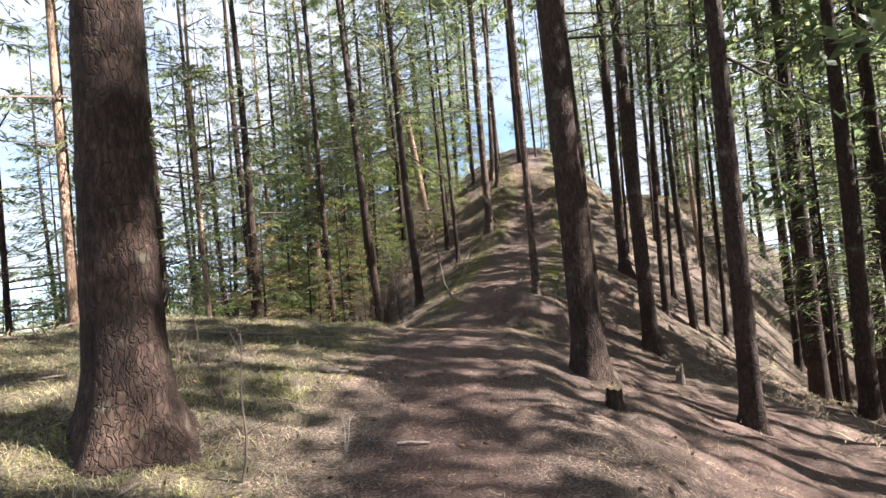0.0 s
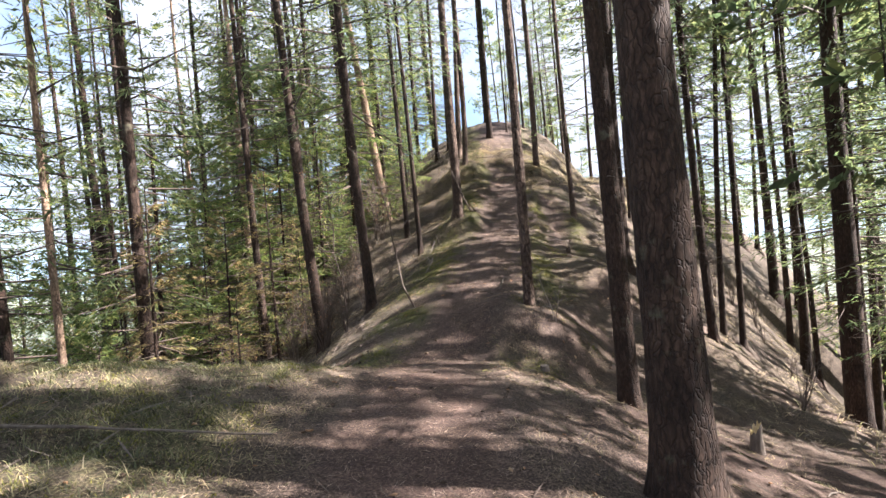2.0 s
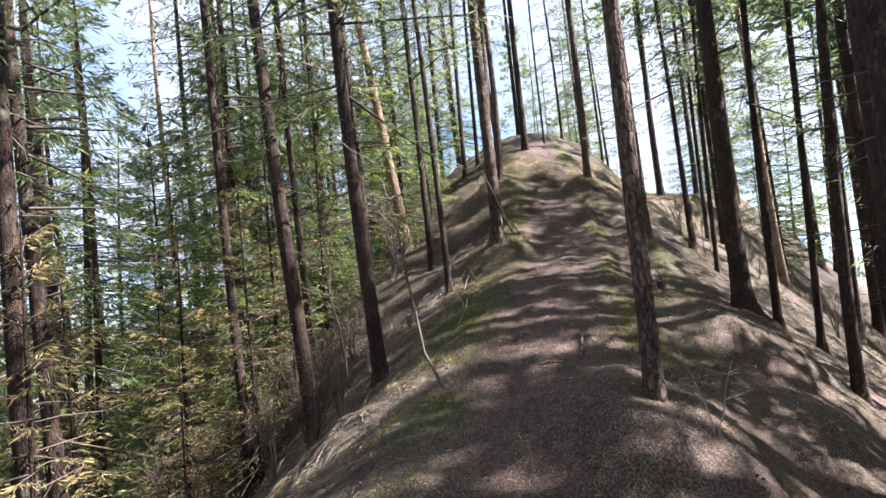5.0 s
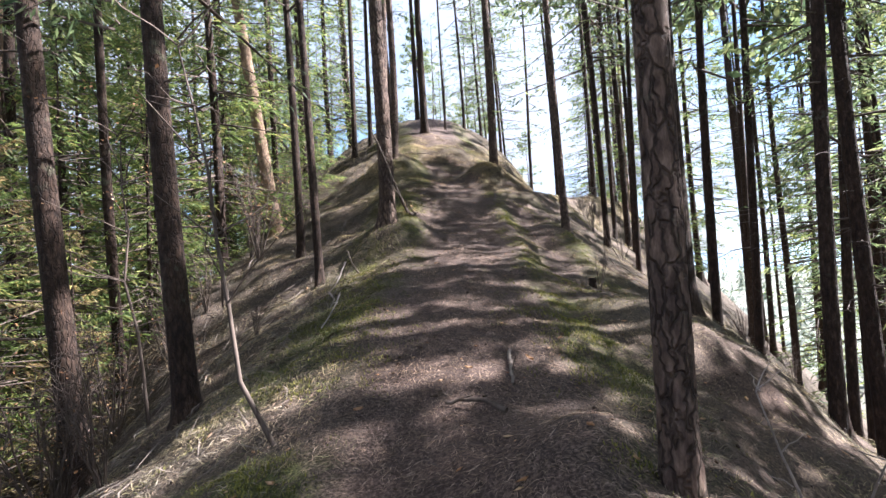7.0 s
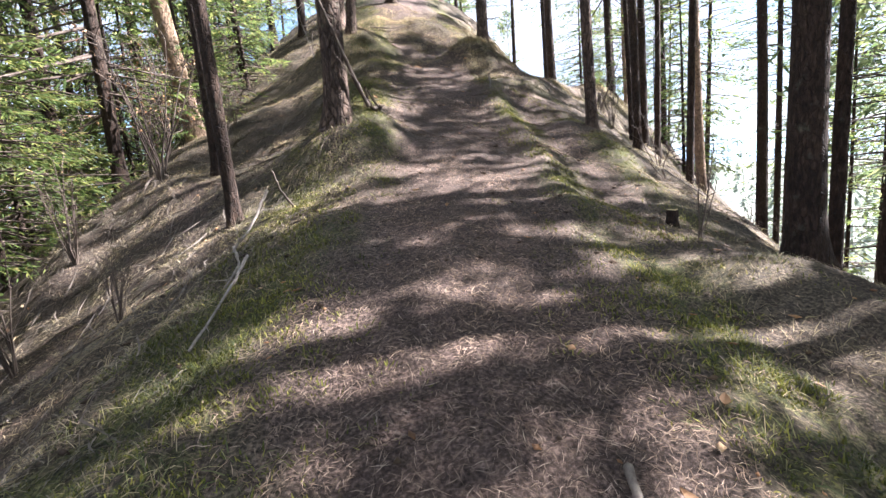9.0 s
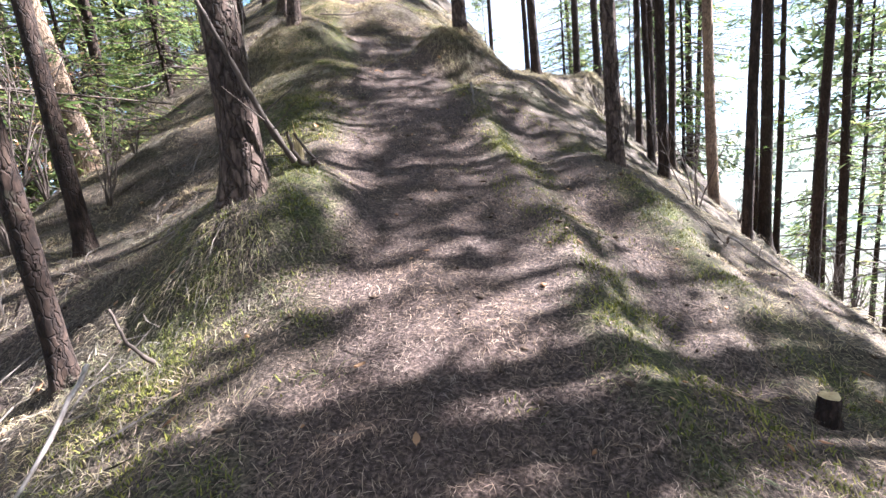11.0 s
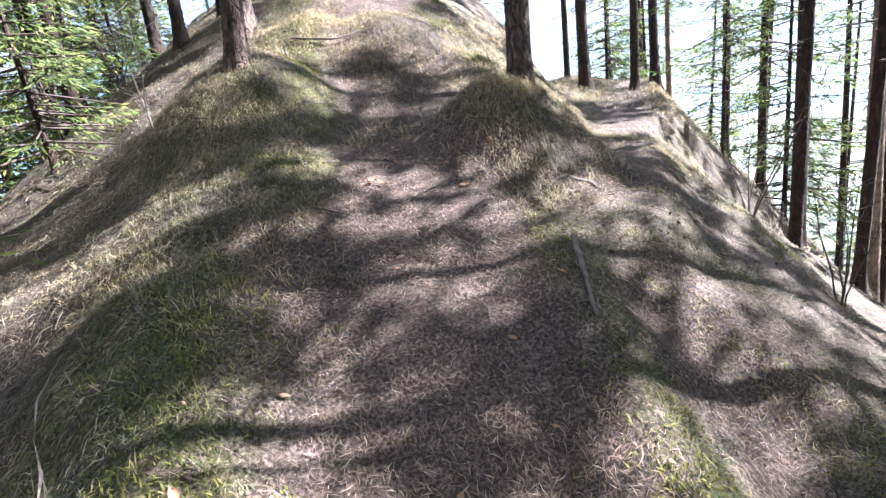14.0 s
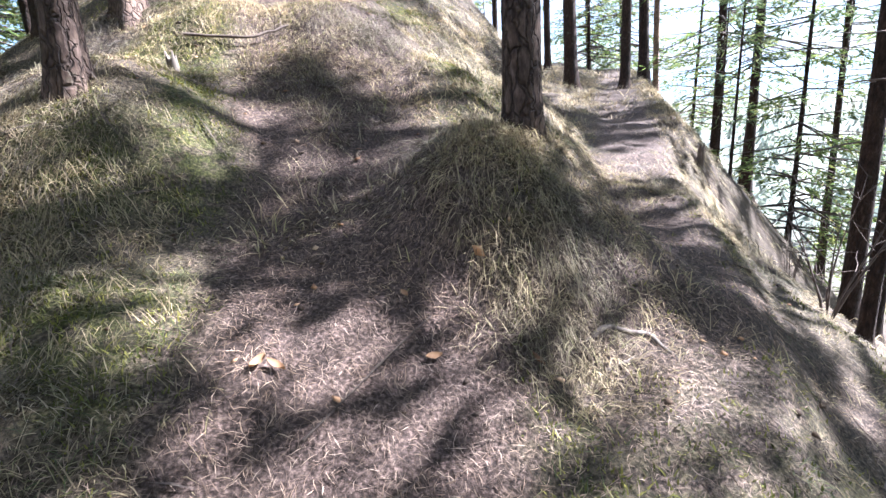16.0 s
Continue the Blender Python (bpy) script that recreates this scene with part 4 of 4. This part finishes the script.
blades("dry_grass", "sunlit yellowed grass along the side path's banks", STRAW, np.stack([5.0 + (sh_y - 20.2) * BEND + sh_off, sh_y], -1), 20, 0.2, 0.007, 0.4, 0.16, r3, 0.6)
blades("dry_grass", "greyish flattened dead grass over the shaded bank", DEADGRASS, sites(5200, 5.0, (8.5, 25), lambda x, y, e: smooth(0.9, 1.5, -e) * 0.8 + 0.3 * smooth(2.2, 2.8, e), r3), 11, 0.13, 0.006, 0.9, 0.12, r3, 0.35)
blades("green_grass", "short grey-green grass covering the mound", MOUNDGRASS, sites(3400, 5.5, (0.6, 9.0), lambda x, y, e: smooth(0.9, 1.5, -e) * np.clip(0.7 + 0.5 * lumps(x, y, 1.6, 3.0), 0, 1), r3), 15, 0.11, 0.005, 0.5, 0.1, r3, 0.65)
far_grass = sites(1700, 11, (4, 34), lambda x, y, e: smooth(4.0, 5.5, np.abs(e)) * 0.8, r3)
blades("dry_grass", "rough dry growth on the lower slopes", STRAW, far_grass, 12, 0.3, 0.013, 0.8, 0.22, r3, 0.6)
strewn("fallen_twigs", "small dead twigs scattered on the forest floor", TWIGWOOD, sites(900, 4.5, (0, 26), lambda x, y, e: 0.4 + 0 * x, r3), 0.26, 0.009, r3, 0.03, "twigs")

strewn("fallen_twigs", "dead twigs and broken brushwood littering the slopes", DEADWOOD, sites(2600, 6.5, (1, 20), lambda x, y, e: smooth(1.0, 2.2, -e) * (0.35 + 0.65 * smooth(8, 10, y)) + 0.12 * smooth(1.6, 3, e), r3), 0.38, 0.011, r3, 0.09, "twigs")
moss_spots = np.concatenate([np.stack([r3.normal(cx, sx, n), r3.normal(cy, sy, n)], -1) for cx, cy, sx, sy, n in (
    (3.2, 23.6, 0.5, 0.3, 60), (4.3, 24.2, 0.4, 0.3, 60), (5.6, 22.6, 0.2, 0.7, 70), (6.6, 21.0, 0.15, 0.9, 80), (2.9, 22.9, 0.3, 0.2, 40), (2.3, 20.9, 0.3, 0.3, 60), (2.35, 19.3, 0.25, 0.3, 90), (0.95, 15.6, 0.3, 0.5, 130), (1.25, 16.3, 0.2, 0.3, 70), (0.7, 13.8, 0.25, 0.8, 150), (3.35, 14.5, 0.14, 0.3, 60), (3.45, 16.2, 0.09, 0.8, 80), (3.9, 17.7, 0.09, 0.6, 70), (4.75, 19.0, 0.1, 0.5, 60), (1.95, 18.6, 0.3, 0.35, 110), (2.5, 12.9, 0.25, 0.7, 120))])
blades("moss", "bright yellow-green moss among the knoll's grass", MOSS, moss_spots, 20, 0.042, 0.006, 0.3, 0.08, r3, 0.75, 0.004)


def lumps_mesh(where, size, rnd):
    n = len(where)
    x, y = where.T
    c = np.stack([x, y, ground_z(x, y) + size * 0.3], -1)
    d = np.array([[1, 0, 0], [0, 1, 0], [-1, 0, 0], [0, -1, 0], [0, 0, 0.8], [0, 0, -0.8]], float)
    s = size * rnd.uniform(0.4, 1.2, (n, 1, 1)) * rnd.uniform(0.6, 1.3, (n, 6, 1))
    a = rnd.uniform(0, 6.3, n)
    rot = np.stack([np.cos(a), -np.sin(a), 0 * a, np.sin(a), np.cos(a), 0 * a, 0 * a, 0 * a, 1 + 0 * a], -1).reshape(n, 3, 3)
    v = (c[:, None] + np.einsum("nij,kj->nki", rot, d * [1.5, 0.8, 0.8]) * s).reshape(-1, 3)
    t = np.array([[0, 1, 4], [1, 2, 4], [2, 3, 4], [3, 0, 4], [1, 0, 5], [2, 1, 5], [3, 2, 5], [0, 3, 5]])
    return v, (t[None] + (np.arange(n) * 6)[:, None, None]).reshape(-1, 3)


v, f = lumps_mesh(sites(900, 3.5, (0, 25), lambda x, y, e: 0.5 + 0 * x, r3), 0.022, r3)
tagged(linked("pine_cones", v, f, CONES), "dark pine cones and crumbs on the needle litter", "cones", kind="stuff")


def leaf_mesh(x, y, size, turn, curl):
    s = np.array([-1, -0.55, 0, 0.55, 1.0])
    w = np.array([0.03, 0.36, 0.5, 0.34, 0.02])
    v = []
    for a, b in zip(s, w):
        for side in (-1, 0, 1):
            v.append((a * size, side * b * size, curl * size * (abs(side) * 0.35 + a * a * 0.3) + (0.004 if side else 0.0)))
    v = np.array(v)
    c, sn = math.cos(turn), math.sin(turn)
    v = np.stack([v[:, 0] * c - v[:, 1] * sn, v[:, 0] * sn + v[:, 1] * c, v[:, 2]], -1)
    v[:, 2] += ground_z(v[:, 0] + x, v[:, 1] + y) + 0.018 - float(ground_z(x, y))
    k = np.arange(15).reshape(5, 3)
    q = np.stack([k[:-1, :-1], k[:-1, 1:], k[1:, 1:], k[1:, :-1]], -1).reshape(-1, 4)
    return v, q


for k, (x, y, s) in enumerate(((3.94, 20.43, 0.045), (3.94, 20.78, 0.035), (3.3, 20.52, 0.05), (3.36, 20.5, 0.045), (2.0, 14.9, 0.04), (1.9, 15.4, 0.035), (2.2, 18.6, 0.05), (3.1, 18.4, 0.03), (3.6, 19.0, 0.03), (2.9, 17.2, 0.03), (0.6, 12.0, 0.04), (1.9, 12.4, 0.05), (2.3, 12.7, 0.05), (1.4, 12.3, 0.035), (-1.4, 5.6, 0.04), (-0.7, 6.5, 0.035))):
    v, f = leaf_mesh(x, y, 0.75 * s, k * 1.9, 0.5 + 0.1 * (k % 4))
    lf = linked("fallen_leaf", v, f, LEAFY, smooth_shade=True, label="dry curled brown leaf lying on the needles")
    lf.location = (x, y, float(ground_z(x, y)))
    tagged(lf, category="leaf", group="fallen leaves")
v, f = lumps_mesh(sites(500, 3.0, (0, 25), lambda x, y, e: 0.5 + 0 * x, r3), 0.02, r3)
v = v.reshape(-1, 6, 3)
cz = ground_z(v[:, :, 0], v[:, :, 1])
v[:, :, 2] = cz + 0.012 + (v[:, :, 2] - cz) * 0.25
tagged(linked("leaf_scraps", v.reshape(-1, 3), f, LEAFY), "scraps of pale dry leaves among the needles", "litter", kind="stuff")


# ---- sticks, stumps, roots and bare shrubs ----
def stick(name, label, points, r0, r1, mat, category="stick", sides=8, twigs=0, seed=0, rest=True, parent=None):
    """A crooked branch along points given as x, y, height over the ground."""
    r = np.random.default_rng(seed)
    p = np.array([(x, y, (float(ground_z(x, y)) if rest else 0) + h) for x, y, h in points], float)
    t = np.linspace(0, 1, len(p))
    n = max(8, 4 * len(p))
    u = np.linspace(0, 1, n)
    q = np.stack([np.interp(u, t, p[:, k]) for k in range(3)], -1)
    q[1:-1] += r.normal(0, min(r0, 0.02) * 0.25, (n - 2, 3))
    v, f = tube(q, np.linspace(r0, r1, n) * (1 + 0.12 * r.standard_normal(n)), sides)
    origin = q[0].copy()
    ob = linked(name, v - origin, f, mat, parent, smooth_shade=True)
    ob.location = origin
    ln = np.linalg.norm(p[-1] - p[0])
    for k in range(twigs):
        i = int(r.integers(n // 4, n - 1))
        w = r.normal(0, 1, 3)
        w[2] = abs(w[2]) * 0.7
        v, f = tube(q[i] - origin + np.linspace(0, 1, 4)[:, None] * w * ln * r.uniform(0.06, 0.18), min(r0, r1) * 0.6 * np.linspace(1, 0.3, 4), 5)
        linked("twig", v, f, mat, ob)
    return tagged(ob, label, category)


stick("fallen_branch", "weathered grey-brown branch lying along the path", [(4.22, 19.45, 0.07), (4.15, 19.25, 0.03), (4.03, 18.96, 0.015)], 0.017, 0.01, DEADWOOD, seed=1, twigs=2)
stick("fallen_branch", "dark short branch lying across the lower path", [(1.42, 11.62, 0.03), (1.32, 11.74, 0.07), (1.12, 11.86, 0.02)], 0.017, 0.01, TWIGWOOD, seed=2, twigs=2)
stick("fallen_branch", "short piece of fallen branch on the mossy ground", [(-1.3, 5.02, 0.03), (-1.0, 4.93, 0.025)], 0.03, 0.024, DEADWOOD, seed=3)
stick("fallen_branch", "long thin branch lying over the grassy mound", [(-3.4, 6.2, 0.05), (-2.2, 6.3, 0.05), (-0.9, 6.35, 0.04)], 0.014, 0.006, DEADWOOD, seed=4, twigs=4)
stick("fallen_branch", "thin pale stick lying down the mossy bank", [(0.62, 14.9, 0.08), (0.55, 14.4, 0.05), (0.4, 13.9, 0.03)], 0.012, 0.006, GREYSTICK, seed=5, twigs=2)
stick("fallen_branch", "pale bleached stick on the bank below the path", [(0.75, 15.9, 0.25), (0.62, 15.5, 0.1), (0.5, 15.2, 0.04)], 0.012, 0.006, GREYSTICK, seed=6, twigs=3)
stick("fallen_branch", "dark branch lying on the knoll's grass", [(3.1, 23.7, 0.08), (3.6, 23.6, 0.09), (3.95, 23.75, 0.06)], 0.015, 0.009, TWIGWOOD, seed=7, twigs=2)
stick("fallen_branch", "bleached forked stick sticking out of the bank", [(5.25, 16.6, 0.02), (5.0, 16.35, 0.16), (5.2, 15.95, 0.05)], 0.012, 0.006, GREYSTICK, seed=8, twigs=3)
stick("fallen_branch", "dry thin branch lying on the hollow's litter", [(3.4, 20.2, 0.02), (3.75, 20.45, 0.03), (4.0, 20.62, 0.02)], 0.005, 0.003, TWIGWOOD, seed=9, twigs=2)
stick("leaning_branch", "broken branch leaning across the pine's trunk", [(1.3, 16.84, 1.62), (1.42, 16.87, 1.3), (1.52, 16.9, 0.99), (1.62, 16.93, 0.7), (1.73, 17.0, 0.38), (1.86, 17.12, 0.08)], 0.01, 0.024, TWIGWOOD, seed=10, twigs=9)
stick("fallen_branch", "tangle of dark twigs at the pine's foot", [(1.84, 17.12, 0.28), (1.87, 17.16, 0.12), (1.92, 17.2, 0.03), (1.98, 17.22, 0.02), (2.0, 17.2, 0.07)], 0.012, 0.026, TWIGWOOD, seed=11, twigs=5)
stick("fallen_branch", "thin dark twig slanting from the pine's foot", [(1.9, 17.35, 0.22), (1.97, 17.36, 0.1), (2.06, 17.36, 0.01)], 0.009, 0.012, TWIGWOOD, seed=14, twigs=2)
stick("tree_root", "pale worn root crossing the side path", [(4.58, 20.36, -0.02), (4.7, 20.37, 0.012), (4.8, 20.34, 0.02), (4.9, 20.33, 0.015), (4.95, 20.16, -0.015)], 0.014, 0.01, DEADWOOD, "root", seed=12)
stick("tree_root", "thin dark root lying bare on the side path", [(4.6, 20.24, -0.01), (4.7, 20.22, 0.01), (4.78, 20.25, -0.01)], 0.01, 0.008, DEADWOOD, "root", seed=13)

stick("fallen_branch", "short grey length of branch on the needle path", [(1.8, 12.55, 0.02), (1.71, 12.3, 0.025), (1.62, 12.02, 0.022)], 0.015, 0.012, DEADWOOD, seed=15, twigs=1)
stick("fallen_branch", "bleached crooked stick lying down the bank", [(0.5, 15.3, 0.05), (0.56, 14.95, 0.04), (0.5, 14.6, 0.03)], 0.011, 0.006, GREYSTICK, seed=16, twigs=2)
stick("fallen_branch", "dark broken branch standing out of the mossy bank", [(0.95, 16.2, 0.0), (0.85, 16.15, 0.2), (0.8, 16.2, 0.38)], 0.012, 0.006, TWIGWOOD, seed=17, twigs=3)


def stump(label, x, y, dia, h, mat, jag, seed, tip=0.0):
    """A cut or broken stub with a ragged top and a little root flare, closed above."""
    r = np.random.default_rng(seed)
    n, rows = 20, 10
    a = np.arange(n) * 2 * np.pi / n
    top = h * (1 - jag * r.random(n)) - tip * h * (1 - np.cos(a)) / 2
    v = []
    for k in range(rows):
        s = k / (rows - 1)
        rad = dia / 2 * (1 + 0.5 * math.exp(-s * 5) - 0.18 * s) * (1 + 0.08 * r.standard_normal(n))
        v.append(np.stack([rad * np.cos(a), rad * np.sin(a), -0.08 + s * (top + 0.08)], -1))
    v.append(np.stack([0.55 * dia / 2 * np.cos(a), 0.55 * dia / 2 * np.sin(a), top * (1 - jag * 0.4)], -1))
    v.append(np.stack([0.02 * dia * np.cos(a), 0.02 * dia * np.sin(a), np.full(n, top.mean() * (1 - jag * 0.2))], -1))
    v = np.concatenate(v)
    k = np.arange(len(v)).reshape(-1, n)
    m = np.roll(k, -1, axis=1)
    root = new("tree_stump")
    root.location = (x, y, float(ground_z(x, y)))
    q = np.stack([k[:-1], m[:-1], m[1:], k[1:]], -1)
    linked("bark", v, q[:rows - 1].reshape(-1, 4), mat, root, smooth_shade=True)
    linked("cut_face", v[(rows - 1) * n:], q[rows - 1:].reshape(-1, 4) - (rows - 1) * n, FRESHWOOD if jag < 0.3 else DEADWOOD, root)
    return tagged(root, label, "stump")


stump("small pointed broken stump on the sunlit slope", 3.5, 8.13, 0.13, 0.34, DEADWOOD, 0.25, 1, 0.3)
stump("low dark cut stump near the spruce's foot", 1.5, 4.93, 0.17, 0.2, BARK, 0.2, 2)
stump("small moss-topped cut stump on the bank", 3.74, 14.68, 0.1, 0.14, BARK, 0.08, 3)
stump("small rotten stump on the path's mossy edge", 1.56, 9.06, 0.12, 0.09, DEADWOOD, 0.3, 4)
stump("short broken snag on the shoulder", 9.4, 24.3, 0.1, 0.35, DEADWOOD, 0.4, 5)
stump("small broken stub in the knoll's grass", 3.0, 23.4, 0.09, 0.2, DEADWOOD, 0.5, 6)


def shard(x, y):
    """A splintered stub of fresh wood."""
    r = np.random.default_rng(3)
    root = new("splintered_stub")
    root.location = (x, y, float(ground_z(x, y)))
    for k in range(5):
        w, hgt = r.uniform(0.018, 0.032), r.uniform(0.2, 0.38)
        a = r.uniform(0, 6.3)
        o = np.array([0.025 * math.cos(a), 0.025 * math.sin(a), -0.04])
        tipp = o + np.array([r.normal(0, 0.03), r.normal(0, 0.03), hgt])
        v, f = tube(np.linspace(0, 1, 6)[:, None] * (tipp - o) + o, w * np.array([1, 0.95, 0.8, 0.6, 0.3, 0.05]), 5)
        linked("splinter", v, f, FRESHWOOD, root)
    return tagged(root, "splintered pale stub of freshly broken wood", "stub")


shard(1.95, 17.7)


def shrub(label, x, y, h, stems, seed, mat=None, leaves=0, lean=(0, 0)):
    """Bare thin stems that fork upwards, with a few withered leaves where there are any."""
    r = np.random.default_rng(seed)
    root = new("bare_shrub")
    root.location = (x, y, float(ground_z(x, y)))
    out, tips = [], []
    for k in range(stems):
        a = r.uniform(0, 6.3)
        sp = r.uniform(0.05, 0.45) if stems > 1 else 0.0
        n = h * r.uniform(0.6, 1.0) if stems > 1 else h
        s = np.linspace(0, 1, 7)
        p = np.stack([np.cos(a) * sp * n * s + lean[0] * n * s, np.sin(a) * sp * n * s + lean[1] * n * s, n * s - 0.03], -1) + np.cumsum(r.normal(0, 0.012 * n, (7, 3)), 0) * [1, 1, 0.3]
        p[0] = [0.02 * np.cos(a), 0.02 * np.sin(a), -0.05]
        th = 0.004 + 0.0055 * n
        out.append(tube(p, th * np.linspace(1, 0.3, 7), 5))
        for j in range(int(5 + 4 * n)):
            i = int(r.integers(2, 7))
            w = np.array([r.normal(0, 1), r.normal(0, 1), r.uniform(0.2, 1.2)])
            w /= np.linalg.norm(w)
            q = p[i] + np.linspace(0, 1, 4)[:, None] * w * n * r.uniform(0.12, 0.35) + r.normal(0, 0.008 * n, (4, 3))
            out.append(tube(q, th * 0.45 * np.linspace(1, 0.3, 4), 3))
            tips += [q[-1], q[-2]]
    v, f = joined(out)
    linked("stemwork", v, f, mat or TWIGWOOD, root)["kind"] = "stuff"
    if leaves:
        c = np.array(tips)[r.integers(0, len(tips), leaves)] + r.normal(0, 0.05, (leaves, 3))
        w, u = r.normal(0, 1, (leaves, 3)), r.normal(0, 1, (leaves, 3))
        w *= 0.02 / np.linalg.norm(w, axis=1, keepdims=True)
        u *= 0.012 / np.linalg.norm(u, axis=1, keepdims=True)
        linked("foliage", np.stack([c - w, c + u, c + w, c - u], 1).reshape(-1, 3), np.arange(4 * leaves).reshape(-1, 4), LEAFY, root)["kind"] = "stuff"
    return tagged(root, label, "shrub")


shrub("leafless pale shrub beside the mound's pine", 2.05, 10.2, 0.75, 2, 5, GREYSTICK)
shrub("single bare shoot beside the old spruce", -1.2, 2.85, 0.85, 1, 6, lean=(-0.05, 0.05))
shrub("single bare shoot beside the old spruce", -2.25, 4.6, 0.8, 1, 7, lean=(-0.1, 0.1))
shrub("small dry shoots in the mound's grass", -1.75, 3.9, 0.45, 3, 21)
shrub("small dry shoots in the mound's grass", -0.75, 3.4, 0.32, 3, 22, GREYSTICK)
shrub("small dry shoots in the mound's grass", -2.6, 4.9, 0.6, 4, 23)
shrub("small dry shoots in the mound's grass", -1.3, 4.3, 0.28, 4, 24, GREYSTICK)
stick("fallen_branch", "pale bleached stick lying on the trodden earth", [(-0.42, 3.5, 0.015), (-0.2, 3.52, 0.015)], 0.011, 0.008, GREYSTICK, seed=25)
shrub("thin leaning sapling with a few withered leaves", 0.12, 12.05, 2.6, 1, 8, leaves=6, lean=(-0.2, 0.16))
shrub("thin sapling with withered red-brown leaves on the bank", -1.45, 14.9, 3.2, 1, 9, leaves=150, lean=(-0.1, 0.05))
shrub("bare shrub with dark stems at the bank's edge", 3.55, 14.2, 0.7, 3, 10, lean=(0.1, 0.05))
shrub("bare twiggy shrub on the valley edge", 6.6, 19.6, 1.1, 5, 11)
shrub("bare twiggy shrub on the valley edge", 7.2, 21.0, 1.3, 6, 12)
shrub("bare twiggy shrub on the valley edge", 6.3, 18.0, 1.0, 5, 13)
shrub("pale leafless shrub on the shaded bank", 1.7, 22.3, 1.1, 2, 14, GREYSTICK)
proto = shrub("tangled brown shrub with withered leaves on the bank", -2.9, 12.4, 1.7, 9, 15, leaves=160)
proto2 = shrub("tangled leafless shrub on the bank", -1.6, 16.6, 1.4, 10, 16)
for k in range(26):
    y = float(r3.uniform(9.5, 26))
    x = float(np.interp(y, GY, GX) - r3.uniform(3.2, 8.5))
    copy_thing((proto, proto2)[k % 2], pose(x, y, float(ground_z(x, y)), 0, 0, float(r3.uniform(0, 360))) @ Matrix.Scale(float(r3.uniform(0.6, 1.2)), 4))
for k in range(11):
    y = float(r3.uniform(10, 24))
    x = float(np.interp(y, GY, GX) + r3.uniform(4.2, 8))
    copy_thing(proto2, pose(x, y, float(ground_z(x, y)), 0, 0, float(r3.uniform(0, 360))) @ Matrix.Scale(float(r3.uniform(0.4, 0.9)), 4))
for n, (x, y, size) in enumerate(((-1.25, 13.2, 0.8), (-1.7, 13.6, 0.9), (-1.0, 14.5, 0.7), (-0.4, 15.6, 0.45), (-2.4, 13.9, 1.0), (-2.0, 15.6, 0.9), (-1.4, 17.8, 0.8), (-0.9, 19.4, 0.7), (0.2, 20.6, 0.5), (-2.9, 17.0, 1.0))):
    copy_thing((proto2, proto)[n % 3 == 2], pose(x, y, float(ground_z(x, y)), 0, 0, 67.0 * n) @ Matrix.Scale(size, 4))
